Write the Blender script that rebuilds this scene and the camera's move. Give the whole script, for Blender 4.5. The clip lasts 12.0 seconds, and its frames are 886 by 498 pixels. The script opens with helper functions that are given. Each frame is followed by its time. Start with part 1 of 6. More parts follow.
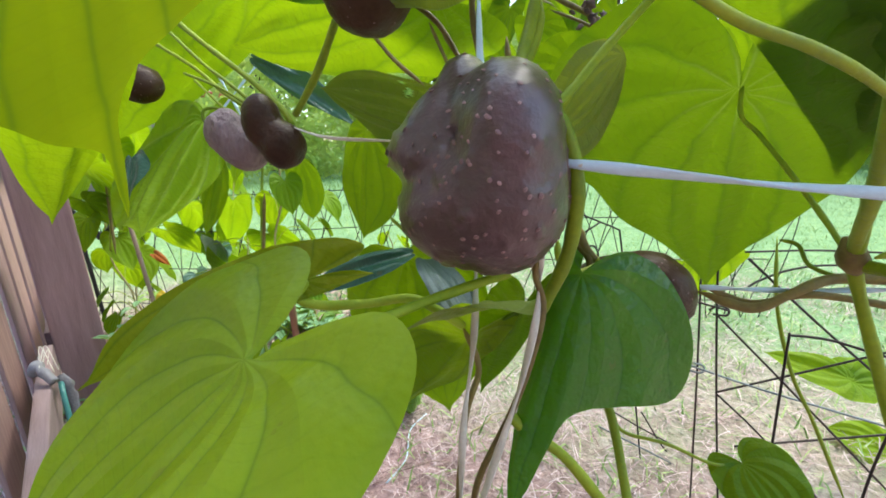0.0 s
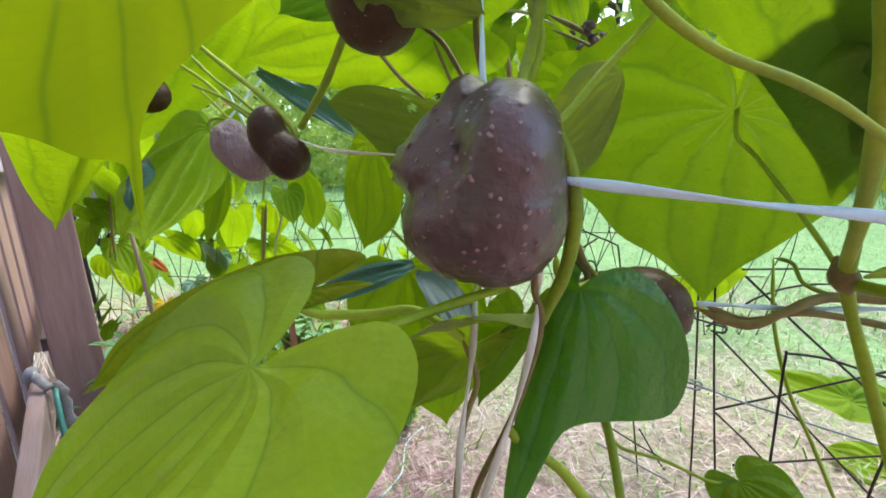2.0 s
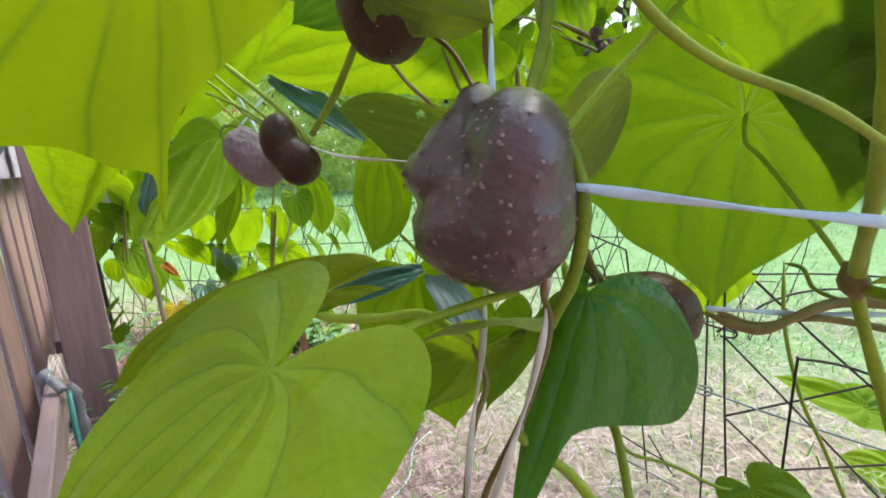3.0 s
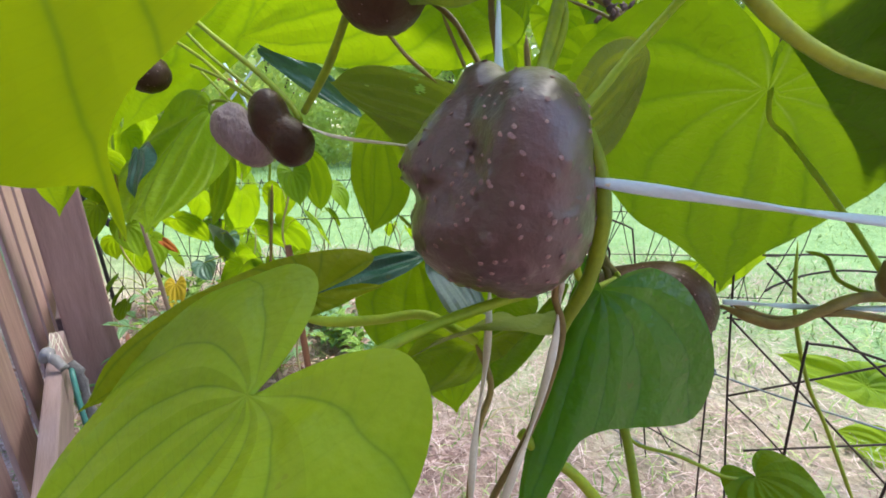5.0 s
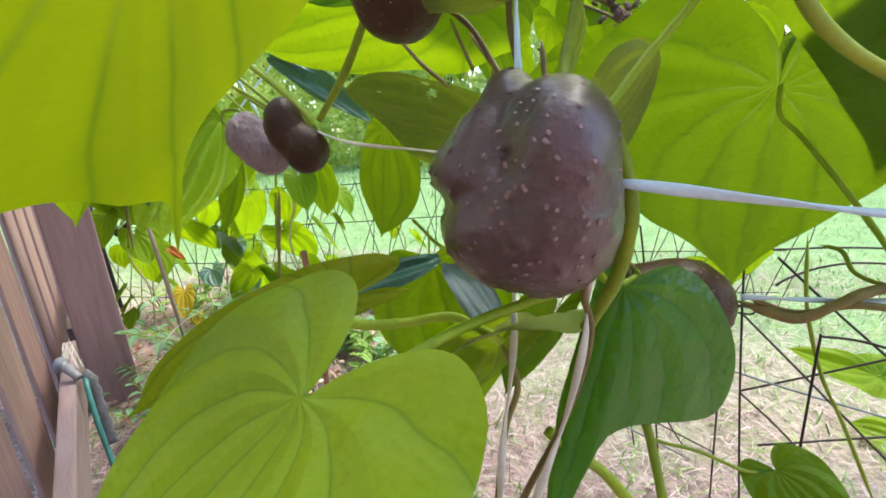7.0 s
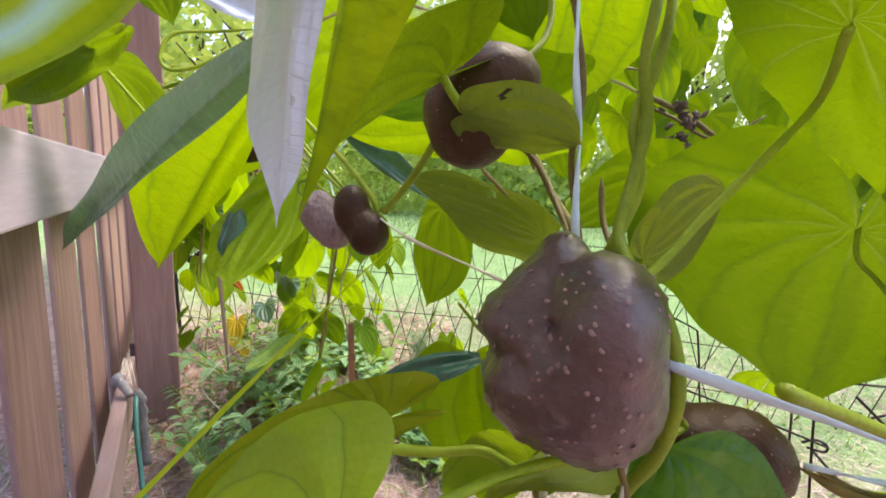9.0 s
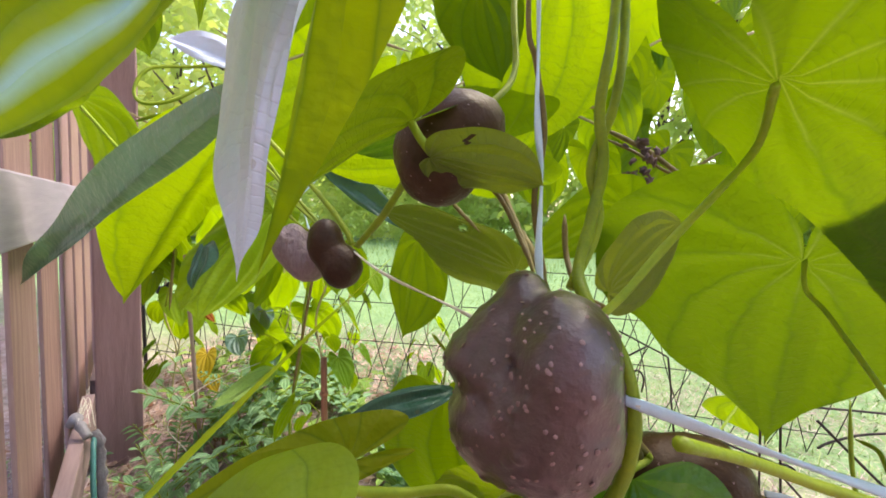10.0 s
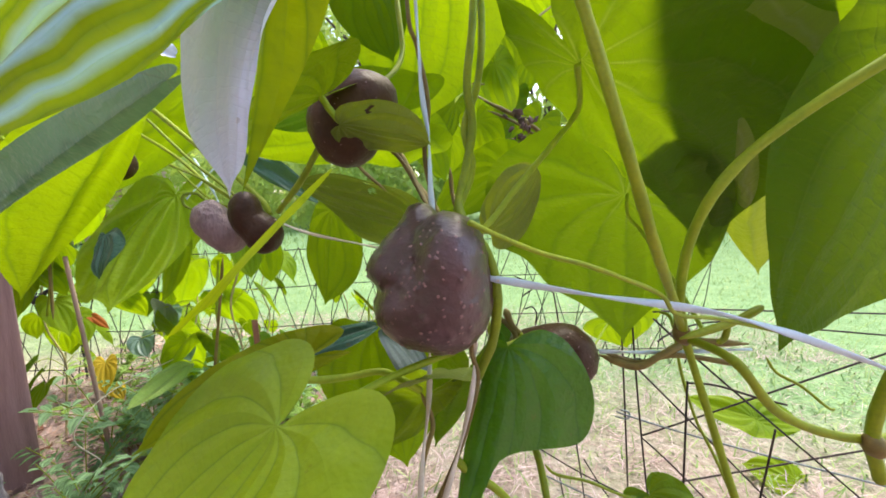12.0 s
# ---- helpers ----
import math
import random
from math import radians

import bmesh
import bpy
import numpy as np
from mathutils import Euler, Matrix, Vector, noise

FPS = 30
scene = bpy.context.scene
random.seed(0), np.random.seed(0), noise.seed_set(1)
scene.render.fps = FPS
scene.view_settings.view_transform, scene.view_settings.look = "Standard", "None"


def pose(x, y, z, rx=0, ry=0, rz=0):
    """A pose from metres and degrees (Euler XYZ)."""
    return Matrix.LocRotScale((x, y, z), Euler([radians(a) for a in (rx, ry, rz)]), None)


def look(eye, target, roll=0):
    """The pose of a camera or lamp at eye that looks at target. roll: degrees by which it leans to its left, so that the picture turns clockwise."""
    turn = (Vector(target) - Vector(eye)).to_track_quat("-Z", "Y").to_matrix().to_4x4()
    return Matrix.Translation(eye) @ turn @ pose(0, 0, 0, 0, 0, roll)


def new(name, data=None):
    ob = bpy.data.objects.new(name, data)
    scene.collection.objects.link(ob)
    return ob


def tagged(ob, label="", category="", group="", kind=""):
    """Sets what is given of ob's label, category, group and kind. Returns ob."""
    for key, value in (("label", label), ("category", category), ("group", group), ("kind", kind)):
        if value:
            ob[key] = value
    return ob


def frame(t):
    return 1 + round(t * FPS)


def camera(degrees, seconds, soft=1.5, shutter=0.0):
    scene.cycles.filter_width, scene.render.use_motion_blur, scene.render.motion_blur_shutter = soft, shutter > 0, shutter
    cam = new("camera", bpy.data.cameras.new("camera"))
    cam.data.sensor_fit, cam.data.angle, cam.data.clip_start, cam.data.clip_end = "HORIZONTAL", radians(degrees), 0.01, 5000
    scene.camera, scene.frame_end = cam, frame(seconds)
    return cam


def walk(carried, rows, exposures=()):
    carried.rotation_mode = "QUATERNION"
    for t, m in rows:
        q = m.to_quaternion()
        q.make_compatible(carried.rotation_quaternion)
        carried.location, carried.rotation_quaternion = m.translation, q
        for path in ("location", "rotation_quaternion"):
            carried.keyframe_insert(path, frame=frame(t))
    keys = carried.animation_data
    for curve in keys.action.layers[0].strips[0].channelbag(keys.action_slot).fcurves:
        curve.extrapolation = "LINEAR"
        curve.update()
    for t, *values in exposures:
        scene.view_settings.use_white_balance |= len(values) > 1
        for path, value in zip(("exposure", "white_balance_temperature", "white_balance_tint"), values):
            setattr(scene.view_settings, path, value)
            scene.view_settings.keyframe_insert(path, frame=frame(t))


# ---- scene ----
cam = camera(94.1, 12.0, soft=1.75)
PATH = [
    (0, (0.0058, -0.0138, 0.5959), (-0.0559, 0.9538, 0.3514), -2.57),
    (0.5, (0.0095, -0.0127, 0.5950), (-0.0394, 0.9571, 0.3557), -1.70),
    (1, (0.0083, -0.0183, 0.5956), (-0.0197, 0.9542, 0.3641), -1.39),
    (1.5, (0.0101, -0.0152, 0.5946), (-0.0227, 0.9582, 0.3677), -1.51),
    (2, (0.0052, -0.0175, 0.5969), (-0.0536, 0.9572, 0.3813), -1.54),
    (2.5, (0.0040, -0.0217, 0.5992), (-0.0712, 0.9542, 0.3948), -1.72),
    (3, (0.0040, -0.0206, 0.5979), (-0.0713, 0.9553, 0.3930), -1.72),
    (4.8, (0.0001, 0.0011, 0.6081), (-0.0704, 0.9691, 0.3675), -0.21),
    (5, (0.0025, -0.0030, 0.6046), (-0.0755, 0.9565, 0.3339), -1.87),
    (5.5, (0.0109, 0.0013, 0.6101), (-0.0669, 0.9616, 0.3423), -3.57),
    (6, (0.0204, 0.0054, 0.5992), (-0.0442, 0.9617, 0.3142), -4.51),
    (6.5, (-0.0003, -0.0022, 0.5996), (-0.0663, 0.9517, 0.3067), -2.73),
    (7, (-0.0075, -0.0073, 0.6067), (-0.0908, 0.9528, 0.3397), -3.29),
    (7.5, (0.0007, -0.0113, 0.6470), (-0.1024, 0.9562, 0.4160), -2.77),
    (7.7, (-0.0046, -0.0048, 0.6416), (-0.1127, 0.9536, 0.3775), 0.08),
    (9.5, (-0.0076, -0.0096, 0.6453), (-0.2150, 0.9637, 0.5464), 2.40),
    (10, (-0.0017, -0.0111, 0.6490), (-0.1548, 0.9737, 0.5666), 2.35),
    (10.5, (0.0079, -0.0087, 0.6401), (-0.0646, 0.9832, 0.5356), 0.63),
    (11, (0.0104, -0.0193, 0.6409), (-0.0042, 0.9735, 0.5221), 0.11),
    (11.5, (0.0085, -0.0407, 0.6416), (0.0222, 0.9515, 0.5179), -0.95),
    (12, (0.0048, -0.0756, 0.6316), (0.0624, 0.9145, 0.5035), -1.82),
]
walk(cam, [(t, look(eye, target, roll)) for t, eye, target, roll in PATH],
     [(0, 1.40, 6250, 3), (3, 1.40, 6300, 4), (5.5, 1.40, 6400, 6), (6.1, 1.46, 6450, 6), (6.6, 1.56, 6450, 5), (7.2, 1.52, 6450, 6), (8, 1.46, 6700, 10), (9.5, 1.42, 7150, 15), (10.5, 1.46, 7050, 13), (12, 1.46, 6850, 12)])

# ---- daylight ----
SUN_AZ, SUN_EL = 40.0, 58.0          # degrees clockwise from +y, and above the ground
world = bpy.data.worlds.new("daylight")
scene.world = world
world.use_nodes = True
wn = world.node_tree.nodes
sky = wn.new("ShaderNodeTexSky")
sky.sky_type = "NISHITA"
sky.sun_disc = False
sky.sun_elevation, sky.sun_rotation = radians(SUN_EL), radians(SUN_AZ)
sky.air_density, sky.dust_density = 1.0, 2.5
wn["Background"].inputs["Strength"].default_value = 0.20
world.node_tree.links.new(sky.outputs[0], wn["Background"].inputs["Color"])
sun_data = bpy.data.lights.new("sun", "SUN")
sun_data.energy, sun_data.angle, sun_data.color = 2.0, radians(32.0), (1.0, 0.95, 0.86)
sun = new("sun", sun_data)
sa, se = radians(SUN_AZ), radians(SUN_EL)
sun.matrix_world = look((math.sin(sa) * math.cos(se) * 30, math.cos(sa) * math.cos(se) * 30, math.sin(se) * 30), (0, 0, 0))


# ---- materials ----
def material(name):
    m = bpy.data.materials.new(name)
    m.use_nodes = True
    t = m.node_tree
    return m, t.nodes, t.links, t.nodes["Principled BSDF"]


def node(nodes, kind, **inputs):
    n = nodes.new(kind)
    for k, v in inputs.items():
        n.inputs[k].default_value = v
    return n


def math_node(nodes, links, op, a, b=None):
    n = nodes.new("ShaderNodeMath")
    n.operation = op
    for i, v in enumerate((a, b)):
        if v is None:
            continue
        if isinstance(v, (int, float)):
            n.inputs[i].default_value = v
        else:
            links.new(v, n.inputs[i])
    return n.outputs[0]


def ramp(nodes, links, fac, stops):
    n = nodes.new("ShaderNodeValToRGB")
    while len(n.color_ramp.elements) < len(stops):
        n.color_ramp.elements.new(0.5)
    for e, (p, c) in zip(n.color_ramp.elements, stops):
        e.position, e.color = p, (*c, 1)
    links.new(fac, n.inputs[0])
    return n.outputs[0]


def mix_col(nodes, links, fac, a, b, blend="MIX"):
    n = nodes.new("ShaderNodeMix")
    n.data_type, n.blend_type = "RGBA", blend
    for sock, v in ((n.inputs[0], fac), (n.inputs[6], a), (n.inputs[7], b)):
        if isinstance(v, (int, float)):
            sock.default_value = v
        elif isinstance(v, tuple):
            sock.default_value = (*v, 1)
        else:
            links.new(v, sock)
    return n.outputs[2]


def noise_tex(nodes, links, scale, detail=4.0, vec=None, rough=0.55):
    n = node(nodes, "ShaderNodeTexNoise", Scale=scale, Detail=detail, Roughness=rough)
    if vec is not None:
        links.new(vec, n.inputs["Vector"])
    return n.outputs[0]


def leaf_material(name, dark, light, through_col, vein, gloss=0.50, share=0.5, veins=0.60, stripes=0.0, spec=0.15, ribs=0.34, relief=0.12, puff=1.0):
    """A thin leaf: arched veins run from the base (0, 0) to the tip (0, 1) of its UV plane, with ladder veins between."""
    m, nodes, links, bsdf = material(name)
    uv = nodes.new("ShaderNodeUVMap").outputs[0]
    sep = nodes.new("ShaderNodeSeparateXYZ")
    links.new(uv, sep.inputs[0])
    M = lambda op, a, b=None: math_node(nodes, links, op, a, b)
    x, y = sep.outputs[0], sep.outputs[1]
    y1 = M("SUBTRACT", 1.0, y)
    angle = M("ADD", M("ARCTAN2", x, y), M("ARCTAN2", x, y1))
    obj = nodes.new("ShaderNodeTexCoord").outputs["Object"]
    angle = M("ADD", angle, M("MULTIPLY", M("SUBTRACT", noise_tex(nodes, links, 22.0, 2.0, obj), 0.5), 0.30))     # veins waver
    near = M("SQRT", M("ADD", M("MULTIPLY", x, x), M("MULTIPLY", y, y)))
    far = M("SQRT", M("ADD", M("MULTIPLY", x, x), M("MULTIPLY", y1, y1)))
    size = M("MULTIPLY", near, far)
    off = M("ABSOLUTE", M("SUBTRACT", M("FRACT", M("ADD", M("DIVIDE", angle, veins), 0.5)), 0.5))   # 0 on a vein, 0.5 between
    dist = M("MULTIPLY", M("MULTIPLY", off, veins), size)
    main = M("SUBTRACT", 1.0, M("SMOOTH_MIN", M("DIVIDE", dist, M("MULTIPLY", M("MINIMUM", M("ADD", M("MULTIPLY", size, 7.0), 0.12), 1.0), 0.0065)), 1.0))
    main = M("MAXIMUM", main, 0.0)
    wob = noise_tex(nodes, links, 60.0, 3.0, obj)
    ladder_u = M("ADD", M("MULTIPLY", M("LOGARITHM", M("DIVIDE", M("ADD", near, 0.02), M("ADD", far, 0.02)), 2.718), 6.5), M("ADD", M("MULTIPLY", wob, 1.5), M("MULTIPLY", off, 0.5)))
    ladder = M("ABSOLUTE", M("SUBTRACT", M("FRACT", ladder_u), 0.5))
    ladder = M("MULTIPLY", M("MAXIMUM", M("SUBTRACT", 1.0, M("DIVIDE", ladder, 0.12)), 0.0), ribs)
    vmask = M("MAXIMUM", main, ladder)
    # colour: mottled at two scales, a tint of its own for each leaf
    big = noise_tex(nodes, links, 14.0, 3.0, obj)
    fine = noise_tex(nodes, links, 420.0, 2.0, obj)
    rnd = nodes.new("ShaderNodeObjectInfo").outputs["Random"]
    tone = M("ADD", M("MULTIPLY", big, 0.75), M("ADD", M("MULTIPLY", rnd, 0.45), M("MULTIPLY", fine, 0.15)))
    base = ramp(nodes, links, tone, [(0.30, dark), (0.85, light)])
    spots = M("GREATER_THAN", noise_tex(nodes, links, 95.0, 2.0, obj), 0.735)
    base = mix_col(nodes, links, M("MULTIPLY", spots, 0.35), base, (0.16, 0.12, 0.03))
    base = mix_col(nodes, links, M("MULTIPLY", main, 0.50), base, vein)
    base = mix_col(nodes, links, ladder, base, tuple(c * 0.7 for c in vein))
    lit = mix_col(nodes, links, M("MULTIPLY", tone, 0.6), through_col, tuple(c * f for c, f in zip(through_col, (1.5, 1.22, 0.9))))
    lit = mix_col(nodes, links, M("MULTIPLY", noise_tex(nodes, links, 38.0, 4.0, obj), 0.45), lit, tuple(c * f for c, f in zip(through_col, (0.55, 0.66, 0.6))))
    # relief shade along the veins, painted into the transmitted colour
    groove_shade = M("MULTIPLY", M("POWER", M("SUBTRACT", 1.0, M("MULTIPLY", off, 2.0)), 9.0), M("MINIMUM", M("MULTIPLY", size, 6.0), 1.0))
    lit = mix_col(nodes, links, M("MULTIPLY", groove_shade, 0.75), lit, tuple(c * f for c, f in zip(through_col, (0.42, 0.52, 0.6))))
    lit = mix_col(nodes, links, M("MULTIPLY", ladder, 0.85), lit, tuple(c * f for c, f in zip(through_col, (0.55, 0.62, 0.7))))
    lit = mix_col(nodes, links, M("MULTIPLY", main, 0.85), lit, tuple(c * f for c, f in zip(through_col, (0.52, 0.60, 0.9))))
    heart = M("MAXIMUM", M("SUBTRACT", 1.0, M("MULTIPLY", near, 5.0)), 0.0)
    lit = mix_col(nodes, links, M("MULTIPLY", M("MULTIPLY", main, heart), 0.6), lit, tuple(min(1.0, c * f + 0.05) for c, f in zip(through_col, (2.0, 1.5, 2.5))))
    if stripes:      # sky reflection painted as pale bands between the veins
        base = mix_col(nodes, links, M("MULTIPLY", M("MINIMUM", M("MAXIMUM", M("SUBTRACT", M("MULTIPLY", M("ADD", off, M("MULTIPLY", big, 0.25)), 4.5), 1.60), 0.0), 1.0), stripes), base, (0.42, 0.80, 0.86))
    links.new(base, bsdf.inputs["Base Color"])
    bsdf.inputs["Roughness"].default_value = gloss
    bsdf.inputs["Specular IOR Level"].default_value = spec
    height = M("ADD", M("MULTIPLY", off, M("MINIMUM", M("MULTIPLY", size, 3.5), 1.0)), M("ADD", M("MULTIPLY", ladder, -relief), M("ADD", M("MULTIPLY", fine, 0.06), M("MULTIPLY", noise_tex(nodes, links, 110.0, 2.0, obj), 0.5))))
    bump = node(nodes, "ShaderNodeBump", Strength=0.9, Distance=0.0042 * puff)
    links.new(height, bump.inputs["Height"])
    links.new(bump.outputs[0], bsdf.inputs["Normal"])
    tl = nodes.new("ShaderNodeBsdfTranslucent")
    links.new(lit, tl.inputs["Color"])
    links.new(bump.outputs[0], tl.inputs["Normal"])
    mx = node(nodes, "ShaderNodeMixShader", Fac=share)
    links.new(bsdf.outputs[0], mx.inputs[1])
    links.new(tl.outputs[0], mx.inputs[2])
    links.new(mx.outputs[0], nodes["Material Output"].inputs["Surface"])
    return m


def mottled(name, stops, scale, rough=0.6, metal=0.0, bump=0.4, depth=0.002, fine=8.0, stretch=None, spec=0.4, island=False):
    """Noise at two scales over object space, with fine relief."""
    m, nodes, links, bsdf = material(name)
    vec = nodes.new("ShaderNodeTexCoord").outputs["Object"]
    if stretch:
        mp = nodes.new("ShaderNodeMapping")
        mp.inputs["Scale"].default_value = stretch
        links.new(vec, mp.inputs["Vector"])
        vec = mp.outputs[0]
    a = noise_tex(nodes, links, scale, 5.0, vec)
    b = noise_tex(nodes, links, scale * fine, 4.0, vec)
    rnd = nodes.new("ShaderNodeNewGeometry").outputs["Random Per Island"] if island else nodes.new("ShaderNodeObjectInfo").outputs["Random"]
    M = lambda op, p, q=None: math_node(nodes, links, op, p, q)
    f = M("ADD", M("MULTIPLY", a, 0.65), M("ADD", M("MULTIPLY", b, 0.35), M("MULTIPLY", M("SUBTRACT", rnd, 0.5), 0.7 if island else 0.25)))
    links.new(ramp(nodes, links, f, stops), bsdf.inputs["Base Color"])
    links.new(ramp(nodes, links, b, [(0.3, (rough * 0.8,) * 3), (0.7, (min(1, rough * 1.2),) * 3)]), bsdf.inputs["Roughness"])
    bsdf.inputs["Metallic"].default_value = metal
    bsdf.inputs["Specular IOR Level"].default_value = spec
    bp = node(nodes, "ShaderNodeBump", Strength=bump, Distance=depth)
    links.new(b, bp.inputs["Height"])
    links.new(bp.outputs[0], bsdf.inputs["Normal"])
    return m


LEAF = leaf_material("vine_leaf", (0.045, 0.13, 0.006), (0.10, 0.23, 0.010), (0.155, 0.25, 0.002), (0.22, 0.33, 0.03))
LEAF_DULL = leaf_material("dull_olive_leaf", (0.12, 0.18, 0.030), (0.20, 0.27, 0.055), (0.18, 0.25, 0.004), (0.34, 0.40, 0.15), 0.5, 0.42, 0.60, 0.0, 0.3, 0.14, 0.4)
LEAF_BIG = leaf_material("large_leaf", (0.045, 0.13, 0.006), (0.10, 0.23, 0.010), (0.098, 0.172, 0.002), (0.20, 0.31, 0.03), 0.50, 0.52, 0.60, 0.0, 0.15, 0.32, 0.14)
# sunlit copy of the leaf: the sun's brightness is put into its colours
LEAF_NEAR = leaf_material("sun_tinted_near_leaf", (0.12, 0.25, 0.008), (0.22, 0.37, 0.012), (0.34, 0.48, 0.003), (0.28, 0.40, 0.04), 0.5, 0.56, 0.60, 0.0, 0.12, 0.10, 0.05, puff=0.12)
LEAF_PLAIN = leaf_material("smooth_olive_leaf", (0.12, 0.19, 0.006), (0.19, 0.26, 0.010), (0.27, 0.36, 0.002), (0.15, 0.23, 0.02), 0.5, 0.55, 0.60, 0.0, 0.15, 0.10, 0.05)
# shaded copy of the leaf: shade is put into its reflected colour
LEAF_MID = leaf_material("shade_tinted_leaf", (0.05, 0.12, 0.006), (0.10, 0.20, 0.010), (0.17, 0.27, 0.002), (0.16, 0.27, 0.03), 0.46, 0.5)
LEAF_DARK = leaf_material("mature_leaf", (0.02, 0.09, 0.012), (0.04, 0.14, 0.016), (0.10, 0.22, 0.006), (0.10, 0.24, 0.05), 0.36, 0.42)
LEAF_DEEP = leaf_material("deep_green_leaf", (0.030, 0.15, 0.006), (0.062, 0.23, 0.014), (0.10, 0.26, 0.004), (0.040, 0.17, 0.012), 0.26, 0.4, 0.60, 0.0, 0.5, 0.04, 0.03)
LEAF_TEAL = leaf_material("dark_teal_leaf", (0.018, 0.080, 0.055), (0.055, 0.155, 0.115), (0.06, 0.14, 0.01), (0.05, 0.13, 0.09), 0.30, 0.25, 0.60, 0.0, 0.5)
LEAF_TOP = leaf_material("upper_side_leaf", (0.17, 0.32, 0.008), (0.34, 0.50, 0.025), (0.28, 0.43, 0.003), (0.10, 0.20, 0.01), 0.38, 0.46, 0.60, 0.0, 0.45, 0.10, 0.10, 0.55)
# glossy; the blue of its lighter tone also stands in for sky sheen
LEAF_SHEEN = leaf_material("sheen_tinted_leaf", (0.022, 0.10, 0.07), (0.10, 0.27, 0.22), (0.10, 0.20, 0.02), (0.02, 0.08, 0.055), 0.30, 0.16, 0.60, 0.0, 1.0, 0.06, 0.35)
LEAF_YOUNG = leaf_material("young_leaf", (0.12, 0.25, 0.008), (0.22, 0.37, 0.012), (0.27, 0.42, 0.003), (0.30, 0.42, 0.05), 0.48, 0.55)
# pale blue base colour stands in for sky sheen on the upper side
LEAF_PALE = leaf_material("sky_sheen_pale_leaf", (0.50, 0.60, 0.78), (0.66, 0.76, 0.94), (0.12, 0.2, 0.06), (0.57, 0.67, 0.86), 0.38, 0.06, 1.10, 0.0, 0.5, 0.05, 0.6)
LEAF_GREY = leaf_material("grey_green_leaf", (0.22, 0.28, 0.30), (0.34, 0.40, 0.42), (0.06, 0.15, 0.02), (0.20, 0.28, 0.30), 0.36, 0.2, 0.40)
LEAF_BLUE = leaf_material("blue_green_leaf", (0.10, 0.22, 0.20), (0.27, 0.42, 0.40), (0.17, 0.31, 0.006), (0.12, 0.23, 0.19), 0.30, 0.46, 0.60, 0.0, 0.6)
# pale stripes are sky reflection put into the base colour
LEAF_STRIPED = leaf_material("sky_striped_leaf", (0.20, 0.34, 0.004), (0.32, 0.46, 0.010), (0.26, 0.42, 0.004), (0.20, 0.36, 0.03), 0.36, 0.28, 0.22, 0.95, 0.2, 0.10, 0.1)
LEAF_OLD = leaf_material("yellowed_leaf", (0.42, 0.28, 0.02), (0.60, 0.45, 0.04), (0.70, 0.50, 0.03), (0.5, 0.4, 0.1), 0.6, 0.45)
LEAF_BROWN = leaf_material("dead_leaf", (0.20, 0.05, 0.012), (0.36, 0.11, 0.02), (0.36, 0.10, 0.012), (0.35, 0.12, 0.04), 0.7, 0.35)
STEM = mottled("green_stem", [(0.3, (0.15, 0.23, 0.005)), (0.75, (0.29, 0.38, 0.012))], 60, 0.55, 0, 0.5, 0.0006)
STEM_PALE = mottled("pale_green_stem", [(0.3, (0.20, 0.32, 0.008)), (0.75, (0.34, 0.46, 0.022))], 60, 0.55, 0, 0.4, 0.0005)
STEM_BROWN = mottled("brown_stem", [(0.3, (0.11, 0.075, 0.02)), (0.75, (0.24, 0.20, 0.05))], 60, 0.6, 0, 0.6, 0.0006)
STEM_TAN = mottled("tan_stem", [(0.3, (0.28, 0.24, 0.10)), (0.75, (0.46, 0.42, 0.22))], 60, 0.6, 0, 0.5, 0.0006)
STRING = mottled("white_twine", [(0.3, (0.50, 0.66, 0.76)), (0.75, (0.63, 0.81, 0.90))], 90, 0.6, 0, 0.8, 0.0006, 6.0)
TWINE = mottled("cream_twine", [(0.3, (0.46, 0.44, 0.36)), (0.75, (0.68, 0.66, 0.56))], 90, 0.7, 0, 0.8, 0.0006, 6.0)
# extra violet in the lightest stop stands in for sky sheen
SKIN = mottled("bulbil_skin", [(0.25, (0.023, 0.008, 0.008)), (0.50, (0.050, 0.018, 0.020)), (0.78, (0.105, 0.048, 0.060))], 45, 0.40, 0, 0.8, 0.0014, 5.0, None, 0.7)
SKIN.node_tree.nodes["Principled BSDF"].inputs["IOR"].default_value = 1.5
SKIN_BROWN = mottled("brown_bulbil_skin", [(0.25, (0.026, 0.011, 0.005)), (0.50, (0.048, 0.022, 0.010)), (0.78, (0.080, 0.042, 0.020))], 40, 0.46, 0, 0.6, 0.001, 10.0, None, 0.25)
SKIN_GREY = mottled("grey_bulbil_skin", [(0.25, (0.14, 0.095, 0.10)), (0.78, (0.32, 0.25, 0.265))], 90, 0.5, 0, 1.0, 0.003, 4.0, (1, 1, 0.35))
for skin, weight in ((SKIN, 0.80), (SKIN_BROWN, 0.06)):
    skin.node_tree.nodes["Principled BSDF"].inputs["Coat Weight"].default_value = weight
    skin.node_tree.nodes["Principled BSDF"].inputs["Coat Roughness"].default_value = 0.36
SCAR = mottled("pale_scar", [(0.3, (0.30, 0.24, 0.22)), (0.7, (0.48, 0.42, 0.40))], 120, 0.6, 0, 0.6, 0.0005)
WART = mottled("wart", [(0.3, (0.17, 0.10, 0.10)), (0.7, (0.33, 0.22, 0.22))], 300, 0.45, 0, 0.3, 0.0004)
